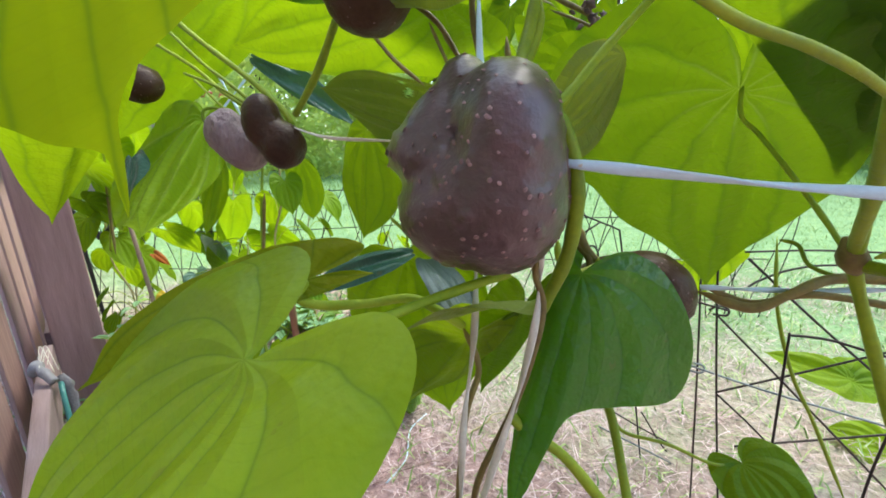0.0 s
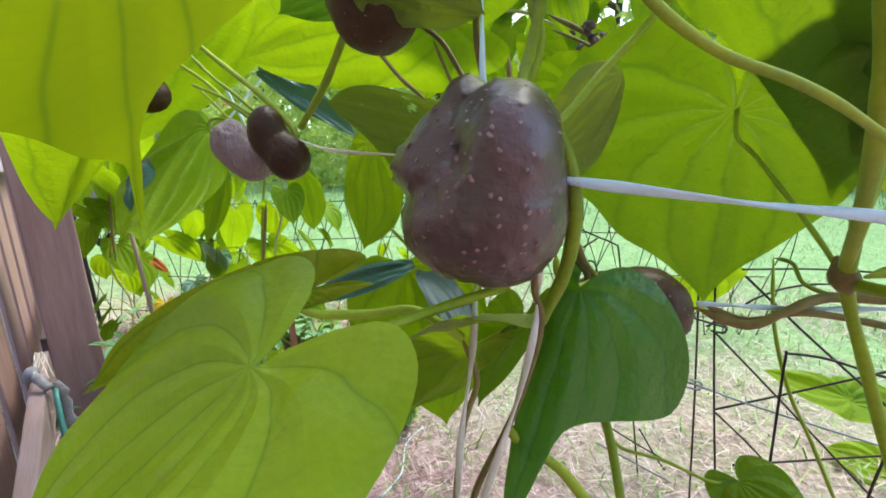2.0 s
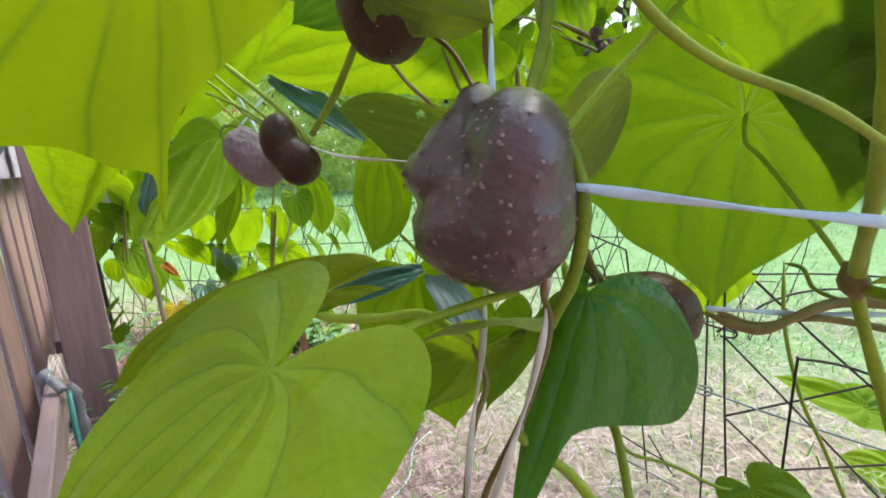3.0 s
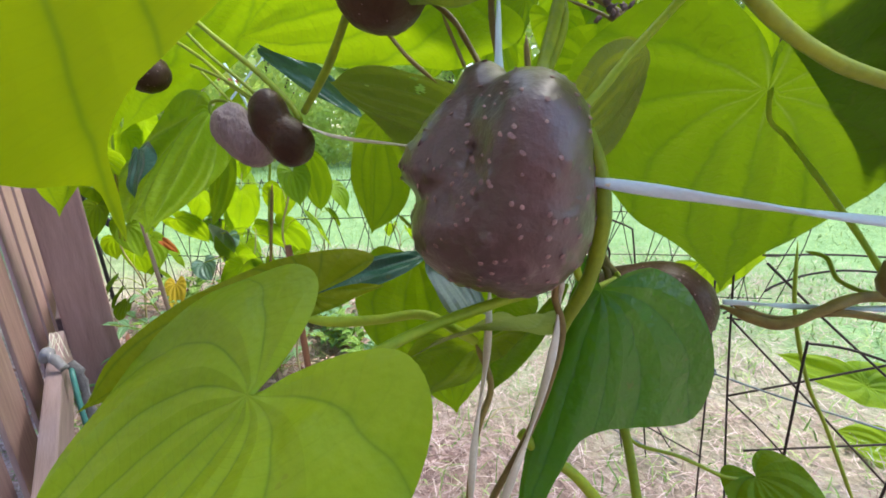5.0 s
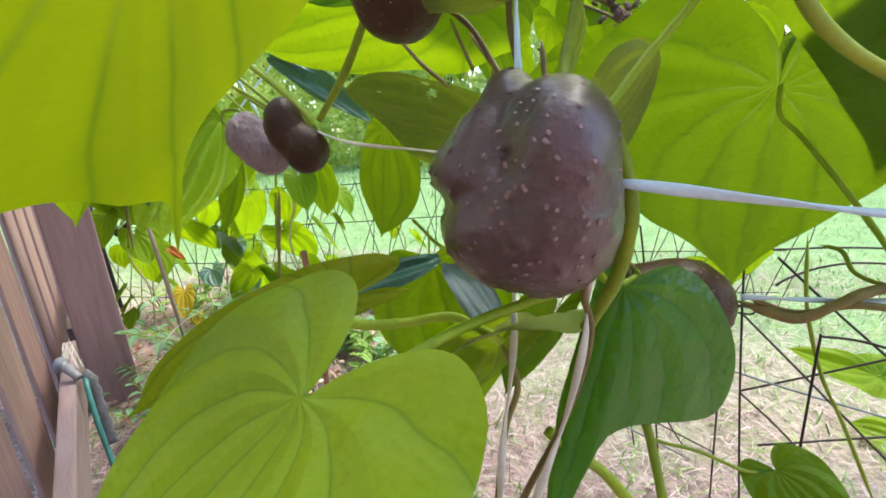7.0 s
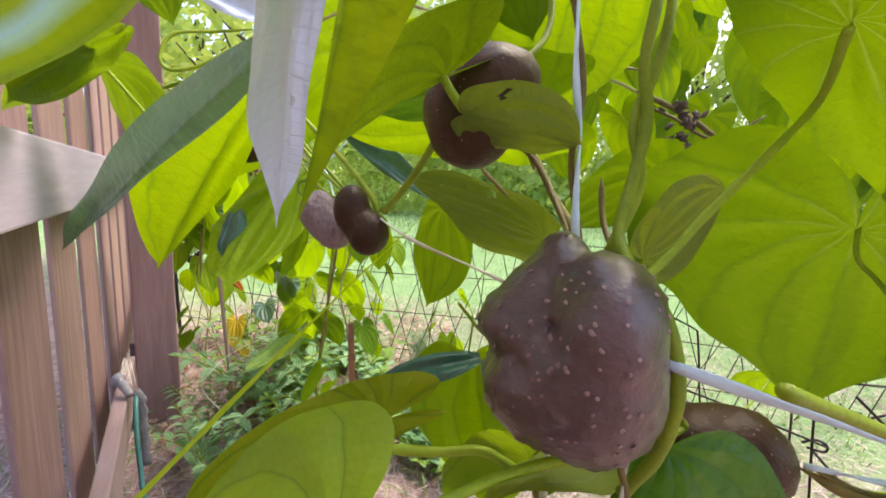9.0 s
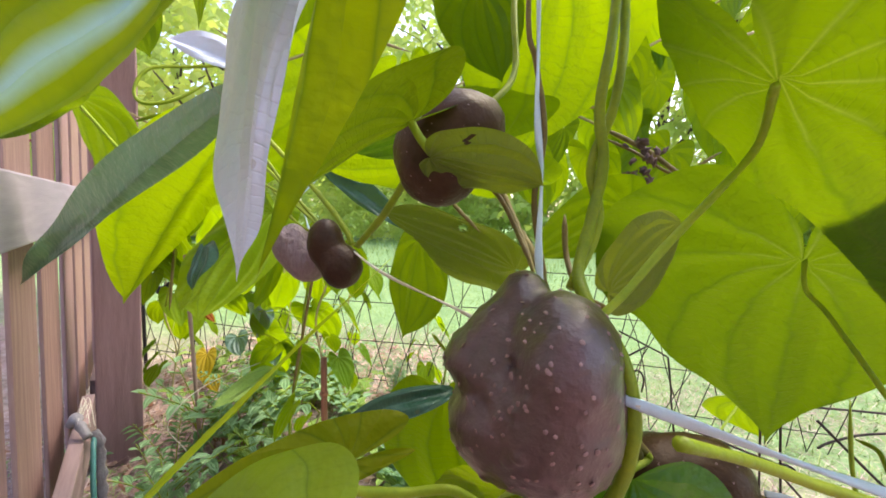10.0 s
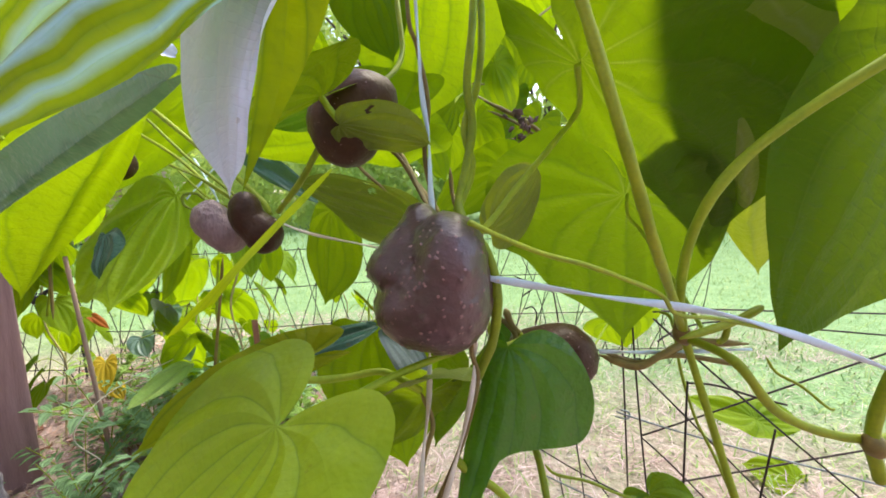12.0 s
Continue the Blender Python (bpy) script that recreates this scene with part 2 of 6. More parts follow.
WIRE = mottled("rusty_wire", [(0.3, (0.022, 0.018, 0.018)), (0.7, (0.06, 0.045, 0.04))], 90, 0.5, 0.6, 0.4, 0.0004)
WIRE_GREY = mottled("galvanised_wire", [(0.3, (0.12, 0.14, 0.14)), (0.7, (0.24, 0.28, 0.28))], 90, 0.4, 0.7, 0.3, 0.0004)
WOOD = mottled("stained_wood", [(0.25, (0.174, 0.100, 0.100)), (0.5, (0.278, 0.170, 0.170)), (0.8, (0.374, 0.239, 0.244))], 9, 0.75, 0, 0.35, 0.002, 9.0, (9, 9, 0.8))
# darker wood tone for the lower rail
WOOD_DARK = mottled("dark_rail_wood", [(0.25, (0.13, 0.085, 0.085)), (0.5, (0.22, 0.15, 0.15)), (0.8, (0.32, 0.23, 0.23))], 9, 0.75, 0, 0.35, 0.002, 9.0, (0.8, 9, 9))
RAIL_WOOD = mottled("pale_mauve_rail_wood", [(0.25, (0.31, 0.27, 0.34)), (0.5, (0.41, 0.36, 0.44)), (0.8, (0.52, 0.46, 0.55))], 9, 0.7, 0, 0.22, 0.002, 9.0, (0.8, 9, 9))
WOOD_TAN = mottled("weathered_picket_wood", [(0.25, (0.165, 0.094, 0.083)), (0.5, (0.270, 0.165, 0.146)), (0.8, (0.374, 0.248, 0.222))], 9, 0.8, 0, 0.35, 0.002, 9.0, (9, 9, 0.8))
BAMBOO = mottled("cane", [(0.25, (0.20, 0.09, 0.05)), (0.8, (0.36, 0.19, 0.11))], 30, 0.6, 0, 0.5, 0.001, 6.0, (4, 4, 1))
PINK_CANE = mottled("pale_cane", [(0.25, (0.28, 0.19, 0.15)), (0.8, (0.44, 0.32, 0.27))], 30, 0.6, 0, 0.5, 0.001, 6.0, (4, 4, 1))
BLACK = mottled("black_plastic", [(0.3, (0.012, 0.012, 0.014)), (0.7, (0.03, 0.03, 0.034))], 40, 0.45, 0, 0.3, 0.0005)
HOSE = mottled("green_hose", [(0.3, (0.035, 0.15, 0.14)), (0.7, (0.08, 0.24, 0.22))], 30, 0.35, 0, 0.3, 0.0005)
CLOTH = mottled("grey_rag", [(0.3, (0.13, 0.12, 0.13)), (0.7, (0.27, 0.26, 0.28))], 60, 0.9, 0, 0.8, 0.002)
LEAF_BROWN_FLAT = mottled("leaf_litter", [(0.25, (0.22, 0.10, 0.06)), (0.75, (0.60, 0.44, 0.36))], 8, 0.85, 0, 0.3, 0.002, island=True)
STRAW = mottled("dry_straw", [(0.2, (0.19, 0.12, 0.105)), (0.5, (0.43, 0.30, 0.28)), (0.85, (0.66, 0.53, 0.52))], 20, 0.8, 0, 0.2, 0.001, island=True)
GRASS = mottled("lawn_grass", [(0.2, (0.13, 0.25, 0.05)), (0.5, (0.24, 0.37, 0.10)), (0.8, (0.38, 0.48, 0.18))], 5, 0.7, 0, 0.3, 0.002, island=True)
FERN = leaf_material("herb_foliage", (0.15, 0.31, 0.14), (0.33, 0.53, 0.30), (0.20, 0.40, 0.08), (0.16, 0.32, 0.14), 0.5, 0.35)
HERB_LIGHT = leaf_material("light_herb_foliage", (0.17, 0.32, 0.06), (0.33, 0.50, 0.14), (0.28, 0.46, 0.04), (0.25, 0.40, 0.14), 0.5, 0.4)
BARK = mottled("bark", [(0.25, (0.05, 0.035, 0.03)), (0.75, (0.15, 0.11, 0.09))], 14, 0.9, 0, 1.0, 0.02, 6.0, (4, 4, 0.8))
TREE_LEAF = leaf_material("tree_foliage", (0.20, 0.34, 0.08), (0.42, 0.56, 0.17), (0.56, 0.70, 0.16), (0.3, 0.45, 0.12), 0.45, 0.55, 0.60, 0.0, 0.25)
PINK_WALL = mottled("pink_render", [(0.3, (0.62, 0.45, 0.52)), (0.7, (0.74, 0.56, 0.62))], 3, 0.85, 0, 0.3, 0.005)
RED_TRIM = mottled("dark_red_paint", [(0.3, (0.20, 0.03, 0.03)), (0.7, (0.32, 0.06, 0.05))], 8, 0.6, 0, 0.3, 0.003)
PETAL = mottled("dried_flower", [(0.3, (0.05, 0.03, 0.028)), (0.7, (0.16, 0.10, 0.09))], 120, 0.9, 0, 0.8, 0.001)

# lawn and soil in one sheet: bare straw mulch near the beds, grass further out
m, nodes, links, bsdf = material("garden_ground")
vec = nodes.new("ShaderNodeTexCoord").outputs["Object"]
M = lambda op, p, q=None: math_node(nodes, links, op, p, q)
n_big, n_mid, n_fine = (noise_tex(nodes, links, s, 6.0, vec) for s in (1.6, 9.0, 70.0))
soil_c = ramp(nodes, links, M("ADD", M("MULTIPLY", n_mid, 0.5), M("MULTIPLY", n_fine, 0.5)), [(0.32, (0.16, 0.10, 0.090)), (0.5, (0.38, 0.255, 0.245)), (0.68, (0.54, 0.41, 0.41))])
lawn_c = ramp(nodes, links, M("ADD", M("MULTIPLY", n_mid, 0.4), M("MULTIPLY", n_fine, 0.6)), [(0.32, (0.13, 0.24, 0.09)), (0.5, (0.20, 0.33, 0.15)), (0.68, (0.29, 0.41, 0.21))])
sep = nodes.new("ShaderNodeSeparateXYZ")
links.new(vec, sep.inputs[0])
edge = M("ADD", M("SUBTRACT", sep.outputs[1], M("MULTIPLY", sep.outputs[0], -0.35)), M("MULTIPLY", n_big, 1.6))
grassy = ramp(nodes, links, M("MULTIPLY", edge, 0.25), [(0.34, (0, 0, 0)), (0.58, (1, 1, 1))])
links.new(mix_col(nodes, links, grassy, soil_c, lawn_c), bsdf.inputs["Base Color"])
bsdf.inputs["Roughness"].default_value = 0.95
bsdf.inputs["Specular IOR Level"].default_value = 0.15
bp = node(nodes, "ShaderNodeBump", Strength=1.0, Distance=0.015)
links.new(n_fine, bp.inputs["Height"])
links.new(bp.outputs[0], bsdf.inputs["Normal"])
GROUND = m


# ---- builders ----
def mesh_object(name, verts, faces, mat, parent=None, label="", smooth=True, uvs=None):
    me = bpy.data.meshes.new(name)
    me.from_pydata([tuple(v) for v in verts], [], faces)
    me.materials.append(mat)
    if smooth:
        me.polygons.foreach_set("use_smooth", [True] * len(me.polygons))
    if uvs is not None:
        layer = me.uv_layers.new(name="plane")
        idx = np.zeros(len(me.loops), dtype=np.int32)
        me.loops.foreach_get("vertex_index", idx)
        layer.data.foreach_set("uv", np.asarray(uvs, dtype=np.float32)[idx].ravel())
    me.update()
    ob = new(name, me)
    if parent is not None:
        ob.parent = parent
    if label:
        ob["label"] = label
    return ob


def thing(name, label, category, at=(0, 0, 0), group="", kind=""):
    ob = new(name)
    ob.location = at
    ob.empty_display_size = 0.02
    return tagged(ob, label, category, group, kind)


def smooth_path(pts, steps=7):
    """Catmull-Rom through the points."""
    p = [Vector(q) for q in pts]
    p = [p[0] * 2 - p[1]] + p + [p[-1] * 2 - p[-2]]
    out = []
    for i in range(1, len(p) - 2):
        for k in range(steps):
            u = k / steps
            out.append(0.5 * ((2 * p[i]) + (p[i + 1] - p[i - 1]) * u + (2 * p[i - 1] - 5 * p[i] + 4 * p[i + 1] - p[i + 2]) * u * u
                              + (3 * p[i] - p[i - 1] - 3 * p[i + 1] + p[i + 2]) * u ** 3))
    out.append(p[-2].copy())
    return out


def tube_data(path, radius, sides=8, taper=1.0, wobble=0.0, flat=1.0, twist=0.0, point=0.0):
    """Rings along a path, without kinks, closed at both ends."""
    n = len(path)
    verts, faces = [], []
    side = None
    for i, p in enumerate(path):
        d = (path[min(i + 1, n - 1)] - path[max(i - 1, 0)]).normalized()
        if side is None:
            side = d.orthogonal().normalized()
        side = (side - d * side.dot(d)).normalized()
        up = d.cross(side)
        f = i / max(1, n - 1)
        r = radius * (1 + (taper - 1) * f) * (1 + wobble * noise.noise(p * 90))
        if point:
            r *= min(1.0, f / point + 0.2, (1 - f) / point + 0.2)
        for k in range(sides):
            a = 2 * math.pi * k / sides
            c, s = math.cos(a), math.sin(a) * flat
            ca, sa_ = math.cos(twist * f), math.sin(twist * f)
            verts.append(p + r * (side * (c * ca - s * sa_) + up * (c * sa_ + s * ca)))
    for i in range(n - 1):
        for k in range(sides):
            a, b = i * sides + k, i * sides + (k + 1) % sides
            faces.append((a, b, b + sides, a + sides))
    faces.append(tuple(range(sides))[::-1])
    faces.append(tuple((n - 1) * sides + k for k in range(sides)))
    return verts, faces


def tube(name, pts, radius, mat, parent=None, label="", sides=8, taper=1.0, wobble=0.12, steps=7, flat=1.0, twist=0.0, point=0.0):
    path = smooth_path(pts, steps) if steps > 1 and len(pts) > 2 else [Vector(p) for p in pts]
    v, f = tube_data(path, radius, sides, taper, wobble, flat, twist, point)
    return mesh_object(name, v, f, mat, parent, label)


HEART = [(0.0, 0.0), (0.07, -0.10), (0.24, -0.215), (0.50, -0.27), (0.78, -0.19), (0.96, 0.0), (1.0, 0.20), (0.93, 0.42), (0.75, 0.63), (0.50, 0.79), (0.26, 0.90), (0.09, 0.965), (0.02, 1.01), (0.0, 1.04)]
CLOSED_HEART = [(0.0, 0.0), (0.004, -0.09), (0.08, -0.20), (0.27, -0.285), (0.50, -0.29), (0.78, -0.19), (0.96, 0.0), (1.0, 0.20), (0.93, 0.42), (0.75, 0.63), (0.50, 0.79), (0.26, 0.90), (0.09, 0.965), (0.02, 1.01), (0.0, 1.04)]
POINTED_HEART = [(0.0, 0.0), (0.004, -0.09), (0.08, -0.20), (0.27, -0.285), (0.52, -0.28), (0.80, -0.17), (0.97, 0.0), (1.0, 0.17), (0.91, 0.34), (0.72, 0.50), (0.50, 0.64), (0.30, 0.76), (0.13, 0.88), (0.03, 0.98), (0.0, 1.05)]
DEEP_HEART = [(0.0, 0.0), (0.05, -0.16), (0.20, -0.34), (0.46, -0.44), (0.76, -0.36), (0.95, -0.12), (1.0, 0.14), (0.94, 0.40), (0.76, 0.63), (0.50, 0.80), (0.26, 0.91), (0.09, 0.97), (0.02, 1.01), (0.0, 1.04)]
OBLIQUE = [(0.0, 0.0), (0.10, -0.09), (0.28, -0.16), (0.55, -0.15), (0.85, 0.0), (1.0, 0.22), (0.92, 0.42), (0.50, 0.51), (0.18, 0.58), (0.10, 0.74), (0.06, 0.90), (0.02, 1.0), (0.0, 1.04)]
OVATE = [(0.0, 0.0), (0.12, -0.05), (0.40, -0.07), (0.72, 0.02), (0.94, 0.20), (1.0, 0.38), (0.94, 0.56), (0.76, 0.73), (0.50, 0.86), (0.26, 0.94), (0.09, 0.985), (0.02, 1.015), (0.0, 1.04)]
ROUND = [(0.0, 0.0), (0.15, -0.05), (0.45, -0.08), (0.80, 0.04), (1.0, 0.32), (0.99, 0.60), (0.82, 0.82), (0.55, 0.95), (0.25, 1.01), (0.0, 1.03)]
NARROWING = [(0.0, 0.0), (0.004, -0.09), (0.08, -0.19), (0.32, -0.24), (0.62, -0.20), (0.88, -0.09), (1.0, 0.06), (0.85, 0.20), (0.56, 0.34), (0.40, 0.50), (0.30, 0.66), (0.18, 0.82), (0.07, 0.95), (0.02, 1.01), (0.0, 1.04)]
TAPER = [(0.0, 0.0), (0.45, -0.03), (0.95, 0.02), (1.0, 0.16), (0.88, 0.32), (0.66, 0.50), (0.42, 0.68), (0.20, 0.84), (0.05, 0.97), (0.0, 1.02)]
DRIP = [(0.0, 0.0), (0.15, 0.0), (0.50, 0.01), (0.88, 0.08), (1.0, 0.17), (0.93, 0.24), (0.75, 0.32), (0.46, 0.37), (0.20, 0.42), (0.06, 0.52), (0.05, 0.70), (0.03, 0.90), (0.0, 1.02)]
DRIP_NARROW = [(0.0, 0.0), (0.15, 0.0), (0.50, 0.0), (0.88, 0.04), (1.0, 0.12), (0.85, 0.22), (0.60, 0.31), (0.47, 0.38), (0.33, 0.48), (0.16, 0.56), (0.06, 0.63), (0.04, 0.78), (0.02, 0.92), (0.0, 1.02)]
LANCE = [(0.0, 0.0), (0.10, -0.02), (0.35, 0.0), (0.66, 0.10), (0.90, 0.26), (1.0, 0.44), (0.93, 0.60), (0.74, 0.75), (0.48, 0.87), (0.24, 0.95), (0.08, 0.99), (0.02, 1.02), (0.0, 1.04)]


def outline(shape, count):
    path = smooth_path([(a, b, 0) for a, b in shape], 12)
    cum = [0.0]
    for a, b in zip(path, path[1:]):
        cum.append(cum[-1] + (b - a).length)
    out, j = [], 0
    for i in range(count + 1):
        want = cum[-1] * i / count
        while j < len(path) - 2 and cum[j + 1] < want:
            j += 1
        f = (want - cum[j]) / max(1e-9, cum[j + 1] - cum[j])
        q = path[j].lerp(path[j + 1], f)
        out.append((max(0.0, q.x), q.y))
    return out


def leaf_data(length, wl, wr, bend=0.35, fold_l=12.0, fold_r=12.0, wave=0.06, curl=0.14, shape=HEART, shape_l=None, count=30, rings=12, seed=0.0, quilt=0.030, bites=()):
    """A leaf in its own frame: base at the origin, tip on +y at that length, upper face +z."""
    half = outline(shape, count)
    half_l = outline(shape_l or shape, count)
    loop = [(x, y, 1) for x, y in half] + [(-x, y, -1) for x, y in reversed(half_l[1:-1])]
    n = len(loop)
    verts, uvs = [(0.0, 0.0, 0.0)], [(0.0, 0.0)]
    k = length * bend / (2 * math.sin(bend / 2)) if abs(bend) > 1e-4 else length
    cb, sb = math.cos(bend / 2), math.sin(bend / 2)

    def place(x, y, side):
        w = wr if side > 0 else wl
        X = x * w
        s = abs(x)
        ang = math.atan2(X / length, y) + math.atan2(X / length, 1 - y)
        near = math.hypot(X / length, y) * math.hypot(X / length, 1 - y)
        z = quilt * length * near * -math.cos(2 * math.pi * ang / 0.60)
        z += wave * length * s * s * noise.noise(Vector((x * 1.7 + seed, y * 2.6, seed * 3.1)))
        z += wave * 1.4 * length * noise.noise(Vector((x * 1.1 + seed * 2, y * 1.4 + 4, seed)))
        th = radians(fold_r if side > 0 else fold_l)
        th *= min(1.0, s * 3)
        X2, z2 = X * math.cos(th), z + abs(X) * math.sin(th) - curl * w * max(0.0, s - 0.45) ** 2 * 2.2
        yy = y * bend if abs(bend) > 1e-4 else 0.0
        if abs(bend) > 1e-4:
            ly, lz = k * math.sin(yy) / bend, -k * (1 - math.cos(yy)) / bend
            nyv, nzv = -math.sin(yy), math.cos(yy)
            ly, lz = ly + z2 * (math.sin(yy)), lz + z2 * math.cos(yy)
        else:
            ly, lz = y * length, z2
        return (X2, ly * cb - lz * sb, ly * sb + lz * cb)

    for i in range(1, rings + 1):
        s = (i / rings) ** 0.85
        for x, y, side in loop:
            verts.append(place(x * s, y * s, side))
            uvs.append((x * s * (wr if side > 0 else wl) / length, y * s))
    faces = [(0, 1 + j, 1 + (j + 1) % n) for j in range(n)]
    for i in range(rings - 1):
        a0 = 1 + i * n
        faces += [(a0 + j, a0 + n + j, a0 + n + (j + 1) % n, a0 + (j + 1) % n) for j in range(n)]
    if bites:      # chewed holes
        def gone(f):
            u, v = sum(uvs[i][0] for i in f) / len(f), sum(uvs[i][1] for i in f) / len(f)
            return any((u - a) ** 2 + (v - c) ** 2 < r * r * (1 + 0.5 * math.sin(5 * math.atan2(v - c, u - a))) for a, c, r in bites)
        faces = [f for f in faces if not gone(f)]
    return verts, faces, uvs


def leaf_frame(base, tip, face):
    b, t = Vector(base), Vector(tip)
    y = (t - b).normalized()
    z = Vector(face)
    z = (z - y * z.dot(y)).normalized()
    x = y.cross(z)
    m = Matrix((x, y, z)).transposed().to_4x4()
    m.translation = b
    return m, (t - b).length


leaf_count = [0]


def leaf(vine, base, tip, face, wl, wr, mat=None, label="", name="leaf", **shape):
    leaf_count[0] += 1
    m, length = leaf_frame(base, tip, face)
    v, f, u = leaf_data(length, wl, wr, seed=leaf_count[0] * 1.37, **shape)
    ob = mesh_object(name, v, f, mat or LEAF, vine, label, uvs=u)
    ob.matrix_basis = m
    return ob


def stem(vine, kind, pts, radius, mat=None, label=""):
    look_of = {"string": STRING, "vine": STEM_BROWN, "stem": STEM, "petiole": STEM_PALE, "tendril": STEM, "stalk": STEM_PALE, "node": STEM_BROWN, "twine": TWINE}
    flat = 0.45 if kind in ("string", "twine") else 1.0
    return tube(kind, pts, radius, mat or look_of[kind], vine, label, 8, 1.0, 0.16, 8, flat, 9.0 if kind in ("string", "twine") else 0.0, {"vine": 0.12, "tendril": 0.12, "node": 0.45}.get(kind, 0.0))


# ---- ground ----
def ground_sheet():
    bm = bmesh.new()
    xs = sorted(set([-300, -120, -50, -20, -10, -6] + [round(-4 + 0.16 * i, 3) for i in range(57)] + [6, 10, 20, 50, 120, 300]))
    ys = sorted(set([-300, -120, -50, -20, -8, -3, -1] + [round(-0.5 + 0.16 * i, 3) for i in range(50)] + [9, 12, 20, 50, 120, 300]))
    grid = [[bm.verts.new((x, y, 0.012 * noise.noise(Vector((x * 2.1, y * 2.1, 0))) + 0.006 * noise.noise(Vector((x * 9, y * 9, 3))) if abs(x) < 5 and abs(y) < 8 else 0.0)) for x in xs] for y in ys]
    for i in range(len(ys) - 1):
        for j in range(len(xs) - 1):
            bm.faces.new((grid[i][j], grid[i][j + 1], grid[i + 1][j + 1], grid[i + 1][j]))
    me = bpy.data.meshes.new("ground")
    bm.to_mesh(me)
    bm.free()
    me.materials.append(GROUND)
    me.polygons.foreach_set("use_smooth", [True] * len(me.polygons))
    return tagged(new("ground", me), "straw-covered garden soil running into a sunlit lawn", "ground", kind="structure")


ground_sheet()


def strands(name, count, area, length, width, mat, label, category, lean, lift=0.004, keep=None, seed=1):
    """Thin blades or stalks strewn over a stretch of ground, as one mesh."""
    rng = random.Random(seed)
    verts, faces = [], []
    made = 0
    while made < count:
        x, y = rng.uniform(area[0], area[1]), rng.uniform(area[2], area[3])
        if keep and rng.random() > keep(x, y):
            continue
        made += 1
        a, ln = rng.uniform(0, 2 * math.pi), length * rng.uniform(0.4, 1.3)
        up = math.sin(radians(rng.uniform(*lean)))
        out = math.sqrt(1 - up * up)
        d = Vector((math.cos(a) * out, math.sin(a) * out, up))
        s = Vector((-math.sin(a), math.cos(a), rng.uniform(-0.4, 0.4))).normalized() * width * rng.uniform(0.6, 1.3)
        p = Vector((x, y, lift * rng.random() + 0.012 * noise.noise(Vector((x * 2.1, y * 2.1, 0)))))
        mid = p + d * ln * 0.55 + Vector((rng.uniform(-1, 1), rng.uniform(-1, 1), 0.6)) * ln * 0.08
        end = p + d * ln + Vector((rng.uniform(-1, 1), rng.uniform(-1, 1), -1.0 if up > 0.5 else 0.0)) * ln * 0.16
        b = len(verts)
        verts += [p - s, p + s, mid + s * 0.8, mid - s * 0.8, end]
        faces += [(b, b + 1, b + 2, b + 3), (b + 3, b + 2, b + 4)]
    ob = mesh_object(name, verts, faces, mat)
    return tagged(ob, label, category, kind="stuff")


bed = lambda x, y: max(0.25, 1.0 - 0.75 * max(0.0, x - 0.1)) if y - 0.35 * -x < 1.7 else max(0.0, 1.0 - (y + 0.35 * x - 1.7) * 1.2)
lawn = lambda x, y: min(1.0, max(0.10, (y + 0.35 * x - 0.55) * 0.9))
strands("straw", 34000, (-1.4, 1.6, 0.3, 2.2), 0.050, 0.0008, STRAW, "dry straw and clippings strewn over bare soil", "straw", (-2, 24), 0.012, bed, 3)
strands("leaf_litter", 2400, (-1.3, -0.30, 0.7, 1.9), 0.030, 0.0055, LEAF_BROWN_FLAT, "fallen orange-brown leaves and twigs among the herbs", "leaf litter", (-2, 30), 0.02, None, 6)
strands("weeds", 5500, (-1.2, 1.5, 0.35, 2.0), 0.05, 0.0016, GRASS, "sparse green grass sprouting through the straw", "grass", (12, 55), 0.0, None, 9)
strands("grass", 22000, (-2.6, 3.4, 0.5, 4.2), 0.055, 0.0012, GRASS, "short lawn grass thinning towards the bed", "grass", (12, 55), 0.0, lawn, 4)
strands("grass", 9000, (-5.0, 7.0, 4.0, 8.5), 0.10, 0.004, GRASS, "sunlit lawn grass", "grass", (35, 85), 0.0, None, 5)

# ---- wooden fence: pickets behind two rails, a post in front ----
FENCE_O = Vector((-0.0076, -0.0096, 0.0))
FENCE_D = Vector((-0.709, 0.7052, 0.0))
FENCE_N = Vector((0.7052, 0.709, 0.0))


def board(name, along, across, z, mat, parent, label="", bevel=0.003, seed=0):
    """A plank with eased edges: its stretch along the fence, its depth across it and its height."""
    (a0, a1), (c0, c1), (z0, z1) = along, across, z
    bm = bmesh.new()
    bmesh.ops.create_cube(bm, size=1.0)
    bmesh.ops.scale(bm, vec=(a1 - a0, c1 - c0, z1 - z0), verts=bm.verts)
    bmesh.ops.bevel(bm, geom=bm.edges[:], offset=bevel, segments=2, affect="EDGES", profile=0.6)
    rng = random.Random(seed)
    for v in bm.verts:
        v.co += Vector((noise.noise(Vector((v.co.z * 3, seed, 1))), noise.noise(Vector((v.co.z * 3, seed, 5))), 0)) * 0.002
    me = bpy.data.meshes.new(name)
    bm.to_mesh(me)
    bm.free()
    me.materials.append(mat)
    ob = new(name, me)
    ob.parent = parent
    mid = FENCE_O + FENCE_D * ((a0 + a1) / 2) + FENCE_N * ((c0 + c1) / 2) + Vector((0, 0, (z0 + z1) / 2))
    ob.matrix_basis = Matrix.Translation(mid) @ Matrix.Rotation(math.atan2(FENCE_D.y, FENCE_D.x) + radians(rng.uniform(-0.4, 0.4)), 4, "Z")
    if label:
        ob["label"] = label
    return ob


